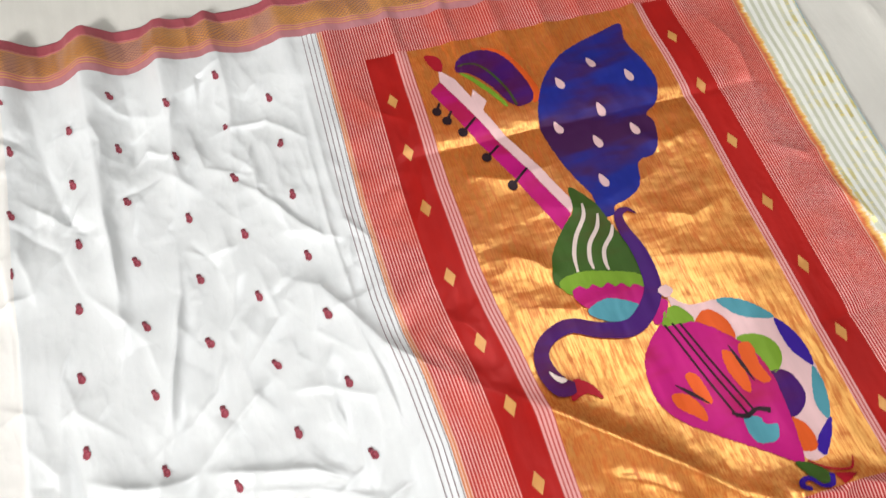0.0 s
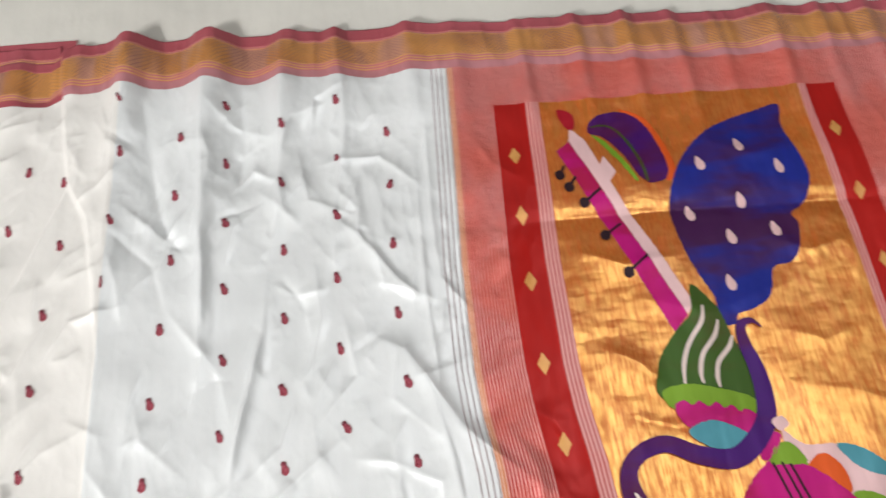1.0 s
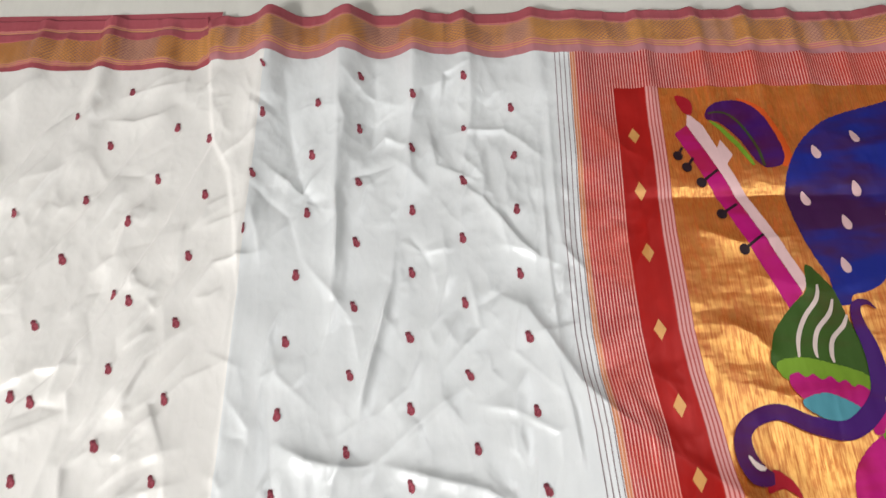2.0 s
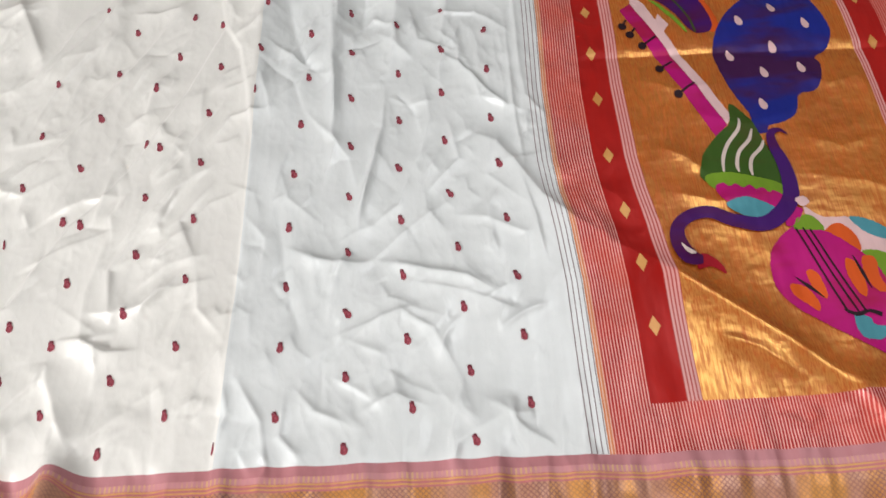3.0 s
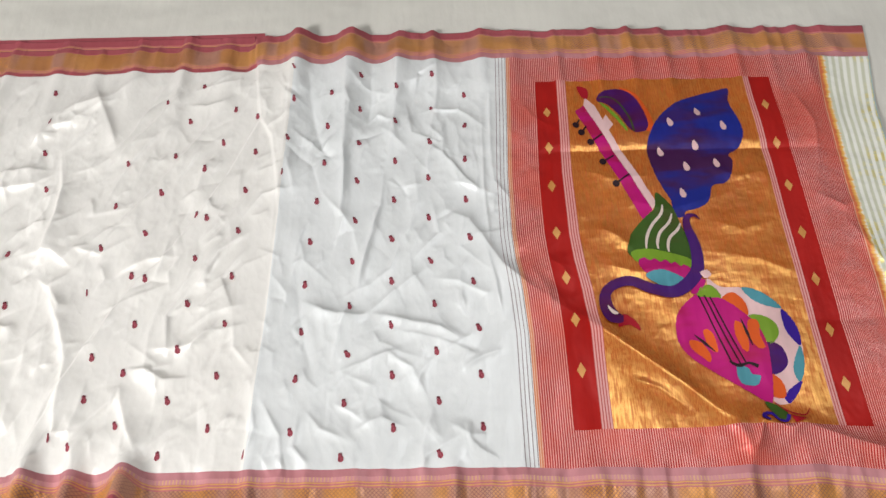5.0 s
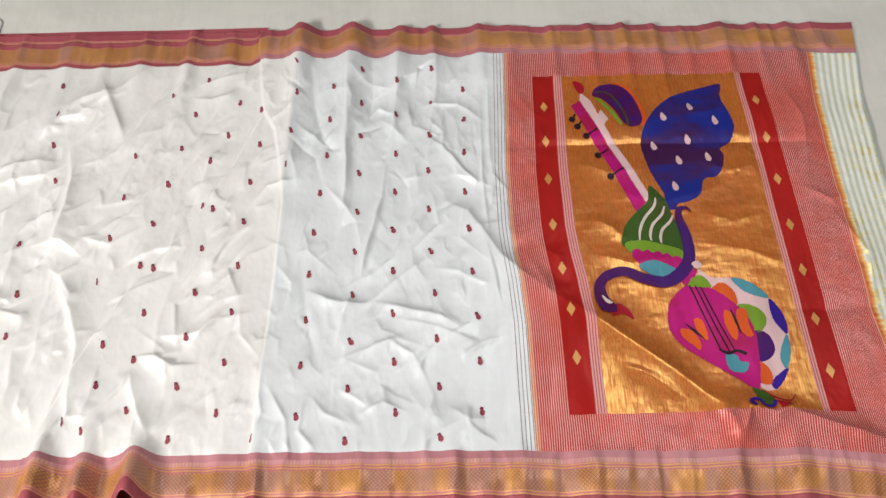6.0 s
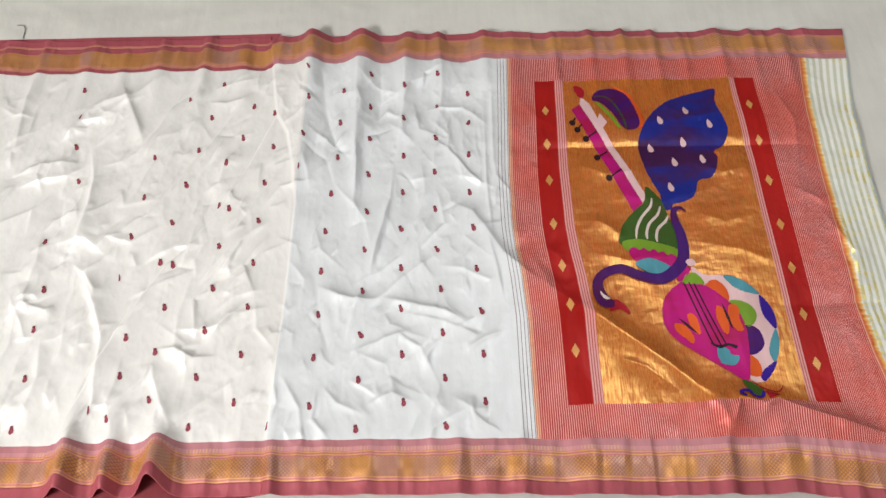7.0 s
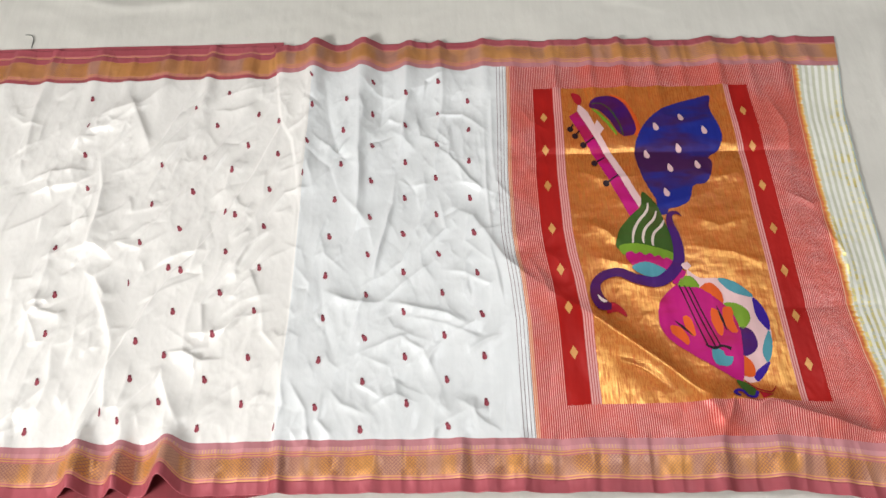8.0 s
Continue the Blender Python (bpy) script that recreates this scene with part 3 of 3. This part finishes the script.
# ---------- room ----------
box("floor", (-4.2, -3.2, -0.12), (3.8, 4.2, -0.028), M["plaster"], "plain floor under the spread cotton sheet", "floor")
# Walls and ceiling are out of view, added to close the room and bounce light.
box("wall_north", (-4.2, 4.2, -0.12), (3.8, 4.35, 2.75), M["plaster"], "plain off-white wall, unseen, added to close the room", "wall")
box("wall_south", (-4.2, -3.35, -0.12), (3.8, -3.2, 2.75), M["plaster"], "plain off-white wall, unseen, added to close the room", "wall")
box("wall_west", (-4.35, -3.35, -0.12), (-4.2, 4.35, 2.75), M["plaster"], "plain off-white wall, unseen, added to close the room", "wall")
box("wall_east", (3.8, -3.35, -0.12), (3.95, 4.35, 2.75), M["plaster"], "plain off-white wall, unseen, added to close the room", "wall")
box("ceiling", (-4.35, -3.35, 2.75), (3.95, 4.35, 2.85), M["plaster"], "plain off-white ceiling, unseen, added to close the room", "ceiling")

SHEET_LINES = [([(-52.7, 175), (-52.4, 112)], 0.56, 0.5, 0.5), ([(-93, 180), (-92, 112)], 0.48, 0.5, 0.6), ([(20, 150), (60, 128), (110, 122)], 0.80, 1.6, 2.2),
               ([(-30, 150), (10, 132), (40, 120)], 0.56, 1.2, 1.8), ([(90, 118), (84, 90), (88, 60)], 0.80, 1.6, 2.0), ([(75, 150), (100, 132), (130, 128)], 0.80, 1.4, 2.0),
               ([(-150, 140), (-110, 128), (-70, 131)], 0.64, 1.6, 2.0), ([(78, 40), (95, 20), (120, 12)], 0.80, 1.6, 1.8)]


def sheet_height(x, y):
    out = np.full_like(x, -0.019)
    clear = 1 - smooth(-0.10, 0.0, y) * smooth(1.20, 1.10, y) * smooth(-1.7, -1.6, x) * smooth(0.82, 0.72, x)
    out = out + clear * (0.006 * perlin(x * 4 + 9, y * 5 + 2) - 0.004 * np.abs(perlin(x * 9 + 1, y * 14 + 6)) + 0.002)
    for line, high, near, far in SHEET_LINES:
        out = out + clear * crease(x, y, line, high, near, far)
    return np.maximum(out, -0.026)


xs = np.concatenate([np.linspace(-3.6, -1.7, 30)[:-1], np.linspace(-1.7, 1.3, 301), np.linspace(1.3, 3.2, 30)[1:]])
ys = np.concatenate([np.linspace(-2.6, -0.3, 36)[:-1], np.linspace(-0.3, 2.0, 231), np.linspace(2.0, 3.6, 25)[1:]])
tagged(finish("floor_sheet", grid_mesh("floor_sheet", xs, ys, lambda u, v: (u, v, sheet_height(u, v))), M["sheet"]),
       "off-white creased cotton sheet spread over the floor", "sheet")

# ---------- the saree ----------
saree = tagged(new("saree"), "white silk saree with gold pallu, spread flat on a cotton sheet", "saree")
WEST = -1.62
INNER_NEAR, INNER_FAR = 0.062, 1.015

white_length = cloth("body", -0.60, -0.112, INNER_NEAR, INNER_FAR, M["white"], saree, "smooth white silk field with maroon paisleys", edge=(lambda v: tone_x(v), lambda v: v * 0 - 0.112))
pleated_length = cloth("pleated_body", WEST, -0.60, INNER_NEAR, INNER_FAR, M["cream_lit"], saree, "creased white silk laid in pleats, tinted creamier as layered and lit", edge=(lambda v: v * 0 + WEST, lambda v: tone_x(v)))
cloth("pallu_ground", -0.087, -0.022, 0.062, INNER_FAR, M["stripe"], saree, "fine red and white striped silk")
cloth("pallu_ground", -0.022, 0.505, 0.943, INNER_FAR, M["stripe"], saree, "fine red and white striped silk")
cloth("pallu_ground", -0.022, 0.505, 0.062, 0.125, M["stripe"], saree, "fine red and white striped silk")
cloth("pallu_ground", 0.505, 0.632, 0.062, INNER_FAR, M["stripe"], saree, "fine red and white striped silk")
inner_band = cloth("red_band", -0.022, 0.026, 0.125, 0.943, M["red"], saree, "bright red silk band with gold diamonds")
outer_band = cloth("red_band", 0.457, 0.505, 0.125, 0.943, M["red"], saree, "bright red silk band with gold diamonds")
cloth("guard_stripe", 0.026, 0.047, 0.125, 0.943, M["guard"], saree)
cloth("guard_stripe", 0.444, 0.457, 0.125, 0.943, M["guard"], saree)
cloth("gold_field", 0.047, 0.444, 0.125, 0.943, M["gold"], saree, "glossy orange-gold zari field")
cloth("tissue_end", 0.632, 0.752, 0.062, INNER_FAR, M["tissue"], saree, "white tissue end with grey-gold stripes")
cloth("white_margin", -0.112, -0.087, 0.062, INNER_FAR, M["white"], saree)
for u in (-0.111, -0.1035, -0.096, -0.089):
    cloth("pin_stripe", u - 0.0006, u + 0.0006, 0.062, INNER_FAR, M["pin"], saree, lift=0.0006)
cloth("edge_thread", 0.7508, 0.7524, 0.062, INNER_FAR, M["sky_thread"], saree, lift=0.0004)


NEAR_BANDS = (("inner_selvedge", 0.0, 0.013, "mauve"), ("tooth_band", 0.013, 0.021, "comb"), ("gold_line_band", 0.021, 0.032, "lines"),
              ("brocade_band", 0.032, 0.068, "brocade"), ("gold_line_band", 0.068, 0.077, "lines"), ("outer_selvedge", 0.077, 0.101, "rose"))
FAR_BANDS = (("inner_selvedge", 0.0, 0.014, "mauve"), ("gold_line_band", 0.014, 0.029, "lines"), ("brocade_band", 0.029, 0.073, "lit_brocade"),
             ("gold_line_band", 0.073, 0.079, "lines"), ("outer_selvedge", 0.079, 0.101, "rose"))
FAR_PLEAT_BANDS = (("inner_selvedge", 0.0, 0.012, "rose"), ("gold_line_band", 0.012, 0.024, "lines"), ("brocade_band", 0.024, 0.070, "lit_brocade"),
                   ("outer_selvedge", 0.070, 0.088, "rose"), ("gold_line_band", 0.088, 0.095, "lines"), ("outer_selvedge", 0.095, 0.118, "rose"))


def border(side, u0, u1, edges, bands):
    """A long border: bands from the inner selvedge outwards."""
    inner = INNER_FAR if side > 0 else INNER_NEAR
    for name, a, b, key in bands:
        v0, v1 = sorted((inner + side * a, inner + side * b))
        cloth(name, u0, u1, v0, v1, M[key], saree, edge=edges)


border(-1, -0.60, 0.80, (lambda v: pleat_x(v), lambda v: v * 0 + 0.80), NEAR_BANDS)
border(-1, WEST, -0.60, (lambda v: v * 0 + WEST, lambda v: pleat_x(v)), NEAR_BANDS)
border(1, -0.60, 0.752, (lambda v: pleat_x(v), lambda v: v * 0 + 0.752), FAR_BANDS)
border(1, WEST, -0.60, (lambda v: v * 0 + WEST, lambda v: pleat_x(v)), FAR_PLEAT_BANDS)


def under_layer():
    """The folded layer that peeps out below the near hem."""
    def place(u, v):
        return u, v + 0.004 * perlin(u * 5, v * 0 + 3) + 0.03 * smooth(-0.75, -0.45, u), -0.0155 + 0.0010 * perlin(u * 9, v * 20) + 0 * v
    finish("under_layer", grid_mesh("under_layer", np.linspace(WEST, -0.42, 200), np.linspace(-0.052, 0.16, 30), place), M["dark_rose"], saree, "dark rose silk layer beneath the hem")

    def far(u, v):
        return u, v + 0.003 * perlin(u * 5, v * 0 + 8), -0.0150 + 0.0010 * perlin(u * 9, v * 20) + 0 * v
    finish("under_layer", grid_mesh("under_layer", np.linspace(WEST, -0.66, 160), np.linspace(1.0, 1.135, 20), far), M["rose"], saree, "rose silk layer beneath the far border")


under_layer()

# diamonds on the red bands
for x, row in ((0.0015, (0.85, 0.749, 0.648, 0.532, 0.427, 0.333, 0.232)), (0.478, (0.856, 0.747, 0.636, 0.520, 0.412, 0.305, 0.196))):
    for y in row:
        drift = float(np.interp(y, *LEFT_SHIFT)) * (1 if x < 0.2 else 0)
        drape("diamond", [(x + drift - 0.0085, y), (x + drift, y - 0.0155), (x + drift + 0.0085, y), (x + drift, y + 0.0155)], M["foil"], inner_band if x < 0.2 else outer_band, 1)

# ---------- woven figure on the gold field ----------
blue_leaf = figure("blue_leaf", "40.5,90.9 36.4,89.9 31.6,88.5 27.5,86.3 23.8,82.7 21.1,77.9 20,73.4 20.5,68 21.7,63.7 22.9,60.6 22.9,58.4 22.8,56.3 24.9,56.3 25.6,57.6 28.2,58.3 30.6,60 32.1,63.8 34.9,64.5 36.6,66.9 37.5,70.3 37.0,71.9 39.6,73.9 41.1,77.3 41,80.6 40.2,84.1 39.9,87.3", "blue", saree, 1, "deep blue woven leaf with a scalloped edge")
for x, y in cm("32.2,83.7 37.1,79.5 25.9,81.1 30.3,74.6 22.7,73.2 27.5,69 33.9,69.6 25.6,62.1"):
    drop = [(x - 0.006, y), (x - 0.003, y - 0.010), (x + 0.004, y - 0.011), (x + 0.0075, y - 0.003), (x + 0.004, y + 0.006), (x - 0.002, y + 0.013)]
    drape("drop", spline(drop, 4, True), M["pale"], blue_leaf, 2)
gourd = figure("gourd", "11.5,90 13.8,91.3 16.9,91.3 19.2,89.0 20.6,84.9 21.2,80.9 20.3,78.9 18,78.6 16.6,80.3 15.3,83.7 13.2,86.8 11,88.1", "purple", saree, 2, "purple")
figure("gourd_rim", "16.6,92.0 19.6,89.9 21.6,85.2 22.3,80.6 20.8,78.6 20.2,81.0 19.8,85 18.4,88.8 16.6,91.2", "orange", gourd, 1, "orange")
figure("gourd_rim", "11.3,87.7 13.2,86.2 15.2,82.9 16.5,79.6 16.1,79.2 14.4,82.6 12.6,85.6", "lime", gourd, 1)
ribbon("gourd_stripe", cm("11.4,89 14,89 15.9,86.9 17.4,82.6 17.9,78.8"), [0.003, 0.004, 0.004], "green", gourd, 3)
neck = figure("neck", "5.7,85.2 7.8,86.9 13.6,71.6 18.8,58 16.5,55.8 11.5,69.9", "magenta", saree, 1, "magenta", True)
figure("neck_edge", "7.8,86.9 8.3,89.3 10.3,86.8 11.6,81.9 13.6,76 16.2,69.5 19.9,59.8 18.8,58 13.6,71.6", "pale", neck, 2, "pale pink", True)
figure("neck_tip", "6.8,92.5 8.2,92.5 9.3,91 8.8,88.9 7.6,89.6", "crimson", neck, 2)
figure("neck_edge", "12.3,83.8 13.6,80.9 12.2,78.9 11.0,81.2", "pale", neck, 2, "", True)
pegs = cm("5.5,81 6.4,82.6 6.5,78.9 7.7,80.6 8.2,76.2 10.9,78.3 10.2,70.8 12.7,72.5 12.2,64.8 15.3,67.2")
for (ax, ay), (bx, by) in zip(pegs[::2], pegs[1::2]):
    ribbon("peg", [(ax, ay), ((ax + bx) / 2, (ay + by) / 2), (bx, by)], [0.0045, 0.004, 0.004], "ink", neck, 3)
    drape("peg_knob", [(ax + 0.0075 * math.cos(a), ay + 0.0085 * math.sin(a)) for a in np.linspace(0, 2 * math.pi, 11)[:-1]], M["ink"], neck, 3)
green_leaf = figure("green_leaf", "20.1,62.3 22.7,59 23.9,54.6 25,50.3 25.4,46.4 24.7,44.1 20.3,45.0 12.9,47.2 13.2,51.1 14.5,53.5 17.1,56.4 19.2,58.4", "green", saree, 3, "dark green woven leaf")
for line in ("20.9,59.2 20.3,57 18.1,54.3 16.7,51.5 16.2,48.8", "22.5,57 21.6,54.9 19.5,52.6 18.6,50.2 18.6,48.7", "23.9,54.7 23.1,53.2 21.3,51.4 20.6,49.4 20.6,48"):
    ribbon("leaf_vein", cm(line), [0.003, 0.006, 0.006, 0.006, 0.003], "bone", green_leaf, 4)
figure("leaf_band", "13.1,48 16.2,48.8 19.9,48 24,46.6 25.0,45 24.2,43.3 19.9,44.6 14.3,45.6", "lime", green_leaf, 4)
figure("scallop", "14.3,46.1 15.6,46.7 16.4,46.0 17.4,46.5 18.4,45.7 19.6,46.1 20.4,45.3 21.4,45.6 22.2,44.7 23.2,44.9 24.5,43.5 22.4,41.5 19.1,42.9 16.2,42.7 14.5,44.3", "magenta", green_leaf, 5)
figure("leaf_base", "15.2,42.7 17.8,43.8 20.2,43.3 22.7,41.5 20.6,40.0 17.5,40.6", "cyan", green_leaf, 6)
curved_band = ribbon("curved_band", cm("27.9,55.4 26.9,56.4 25.6,56.2 25.1,55 25.2,52.9 25.7,50.5 25.9,46.9 25.2,43.3 22.7,40.4 19.8,39 15.9,39.8 12.1,41.5 8.8,40.7 6.9,38.7 6.8,35.9 7.8,33.7 9.6,33.2"),
       [0.001, 0.007, 0.012, 0.014, 0.017, 0.020, 0.023, 0.025, 0.026, 0.025, 0.023, 0.021, 0.020, 0.020, 0.026, 0.031, 0.014], "purple", saree, 7, "dark purple curling band")
figure("band_end", "9.7,34.3 11.9,32.9 12.6,30.8 10.6,32.0 8.4,31.5", "crimson", curved_band, 5)
figure("band_mark", "7.0,36.1 7.9,35.2 8.9,34.4 8.0,34.2 7.3,34.9", "bone", curved_band, 9)
gourd_shell = figure("gourd_shell", "26.9,41.9 29.2,40 33.1,39.6 36.3,37.9 39.6,35.1 41.4,31.5 41.8,27.3 40.9,22.6 39.4,19.3 37.1,16.1 34.1,16.3 34.5,21.2 34.9,28.2 32.2,34.1 27.6,37.6", "pale", saree, 1, "pale pink shell")
for text, key in (("24.1,38.0 25.4,39.9 27.3,40.4 28.7,38.7 28.6,37.3 26,37.6", "lime"), ("28.7,37.0 30.9,38.7 32.8,37.3 33.4,35 32.9,33.6 31,35", "orange"),
                  ("33.2,33.5 35.8,33.5 37.9,31.8 37.9,29.4 36,27.7 34.6,29.8", "lime"), ("35.0,27.9 37.7,27.3 38.5,24.4 37.3,22.4 35,21.6 34.6,24.3", "purple"),
                  ("34.5,21.7 36.4,20.3 36.7,17.8 35.5,16.9 33.6,18", "orange"), ("33.1,39.6 35.7,39.0 37.9,37.4 39.7,35 36.6,35.7 34.4,37.2", "cyan"),
                  ("39.6,34.9 41.3,32.4 41.9,29.6 41.4,27.2 39.8,29.5 39.3,32", "indigo"), ("41.2,27.1 41.5,24.6 40.6,21.4 39.5,20.2 39.1,22.8", "cyan"), ("40.0,20.2 39.0,18.2 36.9,16.0 36.2,17.1 37.5,18.7", "indigo")):
    figure("petal", text, key, gourd_shell, 2)
gourd_body = figure("gourd_body", "24.1,38.3 26.6,38.2 29.5,37 32.3,34.4 34.4,31.7 35.4,28.1 35.3,24.2 34.8,20.6 34,16.8 33,16 29.7,18.5 25,22 21.1,25.2 19.3,28.4 19.4,32.2 20.6,35.2", "magenta", saree, 3, "magenta gourd shape")
figure("petal", "24.4,38.0 25.4,39.9 27.3,40.3 28.5,38.7 28.2,37.6 26,37.8", "lime", gourd_shell, 4)
figure("neck_join", "23.3,38.8 25.1,41.7 26.6,41.3 24.9,38.8", "magenta", saree, 4)
figure("neck_join", "25.8,43.1 27.2,43.6 27.8,42.5 26.6,41.8", "pale", saree, 9)
for line in ("24.6,38.1 26.4,31 28.3,23.6", "25.7,38.1 27.6,31 29.7,23.7", "26.7,37.8 28.6,31 30.7,24"):
    ribbon("string", cm(line), [0.0028, 0.0028], "ink", gourd_body, 5)
figure("bridge_base", "29,23.4 30.9,22.9 31.4,21.8 32.8,21.3 31.8,19.5 29.4,19.7 28.7,21.3", "cyan", gourd_body, 4)
ribbon("bridge", cm("27.8,24.3 29.4,23.4 31.2,23.9 32.8,23.2"), [0.003, 0.007, 0.005, 0.008], "ink", gourd_body, 5)
for text in ("24.2,30.7 25.7,30.5 26.3,27.5 25.9,26.2 24.6,27.4", "21.5,28.8 23.5,28.2 24.7,25.8 24.3,24.2 22.9,25.5 21.3,27.2", "30.4,32.5 31.7,31.7 32.2,28.4 31.6,26.2 30.7,26.9 30.0,29.6", "32.9,32.6 34.7,32.3 34.5,29.5 34.9,27.0 33.5,27.0 32.5,29.4"):
    figure("lobe", text, "orange", gourd_body, 4, "orange")
for line in ("22.4,29.9 24,28.2 25.7,26.3", "31.6,33 32.2,30 32.7,27.4"):
    ribbon("lobe_seam", cm(line), [0.001, 0.006, 0.001], "ink", gourd_body, 5)
figure("small_leaf", "32.3,16.2 34.5,15.4 35.9,13.7 34.7,12.6 33.3,13.9", "green", saree, 5)
ribbon("small_curl", cm("35.9,13.7 35.2,12.5 33.9,12.6 33,13.8 31.9,13.9 31.3,13.2 32.2,12.6"), [0.006, 0.006, 0.005, 0.006, 0.006, 0.009, 0.005], "indigo", saree, 6)
figure("small_tail", "36.2,13.7 38.9,12.8 36.5,12.0", "crimson", saree, 5, "", True)
ribbon("small_tail", cm("34.1,16 36.2,14.3 38.7,13.6 40.0,15.0"), [0.002, 0.003, 0.003, 0.001], "crimson", saree, 5)

# ---------- small paisleys over the white field ----------


def paisley_mesh():
    bm = bmesh.new()
    outline = spline([(-0.0044, 0.0052), (-0.0026, 0.0084), (0.0010, 0.0080), (0.0026, 0.0056), (0.0022, 0.0032), (0.0048, 0.0009), (0.0056, -0.0034), (0.0036, -0.0078), (-0.0004, -0.0088), (-0.0036, -0.0062), (-0.0044, -0.0018), (-0.0036, 0.0018)], 4, True)
    rnd = random.Random(3)
    ring = [bm.verts.new((p[0] + rnd.uniform(-1, 1) * 0.0008, p[1] + rnd.uniform(-1, 1) * 0.0008, 0)) for p in outline]
    mid = bm.verts.new((0.0, -0.001, 0.0005))
    for a, b in zip(ring, ring[1:] + ring[:1]):
        bm.faces.new((mid, a, b))
    mesh = bpy.data.meshes.new("paisley")
    bm.to_mesh(mesh)
    bm.free()
    mesh.materials.append(M["butti"])
    return mesh


PAISLEY = paisley_mesh()


def paisley(x, y, squeeze=1.0, turn=0.0):
    e = 0.004
    z = height(np.array([x, x + e, x - e, x, x]), np.array([y, y, y, y + e, y - e]))
    normal = Vector((-(z[1] - z[2]) / (2 * e), -(z[3] - z[4]) / (2 * e), 1)).normalized()
    m = normal.to_track_quat("Z", "Y").to_matrix().to_4x4()
    ob = new("paisley", PAISLEY)
    ob.parent = white_length if x > float(tone_x(y)) else pleated_length
    flat = Matrix.Translation((x, y, float(z[0]) + 0.0011)) @ m @ Matrix.Rotation(turn - m.to_euler().z, 4, "Z") @ Matrix.Diagonal((squeeze * 0.94, 0.99, 1, 1))
    ob.matrix_basis = flat


jit = random.Random(5)
COLUMNS = [  # across: where the column starts, count, and its line
    (0.972, 10, 0.0992, [(-0.419, 0.972), (-0.420, 0.5), (-0.424, 0.08)]),
    (0.926, 9, 0.0990, [(-0.339, 0.926), (-0.344, 0.5), (-0.336, 0.13)]),
    (0.970, 10, 0.0985, [(-0.260, 0.970), (-0.270, 0.585), (-0.253, 0.25), (-0.253, 0.08)]),
    (0.912, 9, 0.0975, [(-0.187, 0.912), (-0.192, 0.7), (-0.185, 0.44), (-0.174, 0.3), (-0.174, 0.13)]),
    (0.921, 9, 0.0990, [(-0.485, 0.921), (-0.491, 0.73), (-0.507, 0.53), (-0.514, 0.33), (-0.515, 0.13)]),
    (0.868, 8, 0.1045, [(-0.651, 0.868), (-0.640, 0.75), (-0.656, 0.64), (-0.658, 0.34), (-0.664, 0.13)]),
    (0.592, 6, 0.0998, [(-0.726, 0.592), (-0.735, 0.49), (-0.739, 0.29), (-0.749, 0.09)]),
    (0.957, 6, 0.0995, [(-0.782, 0.957), (-0.815, 0.76), (-0.847, 0.56), (-0.858, 0.46)]),
    (0.452, 4, 0.1010, [(-0.830, 0.452), (-0.834, 0.25), (-0.830, 0.14)]),
]
for top, count, pace, line in COLUMNS:
    ly, lx = zip(*[(q, p) for p, q in reversed(line)])
    for k in range(count):
        y = top - k * pace
        paisley(float(np.interp(y, ly, lx)) + jit.gauss(0, 0.001), y + jit.gauss(0, 0.0012), jit.uniform(0.9, 1.1), jit.gauss(0, 0.12))
for text, squeeze in (("-57.3,98.9", 0.6), ("-56.7,89.9 -57.3,78.9 -70,88.7 -71.7,79.3 -74.5,71.5 -75,60.3 -85.5,90.7 -91.2,73.3 -92,62.6 -93.1,52.4", 0.9), ("-57.7,69.5 -94.1,42.5 -59.5,9 -94,12.5 -110.9,85.7", 0.4),
                      ("-90.3,10.8 -89.9,28.2 -89.5,19.8 -112,94.7 -110.6,77.6 -108.2,68 -111.9,51.7 -109.4,39.8 -109.4,30.6 -108.6,19.8 -108.8,9.4", 1.0)):
    for x, y in cm(text):
        paisley(x, y, squeeze, jit.gauss(0, 0.15))

# ---------- a loose thread on the sheet ----------
curve = bpy.data.curves.new("loose_thread", "CURVE")
curve.dimensions, curve.bevel_depth, curve.bevel_resolution = "3D", 0.0011, 2
sp = curve.splines.new("BEZIER")
sp.bezier_points.add(2)
for p, (x, y) in zip(sp.bezier_points, ((-1.352, 1.19), (-1.334, 1.186), (-1.325, 1.142))):
    p.co = (x, y, -0.017)
    p.handle_left_type = p.handle_right_type = "AUTO"
curve.materials.append(M["thread"])
tagged(new("loose_thread", curve), "short grey thread lying on the cotton sheet", "thread")
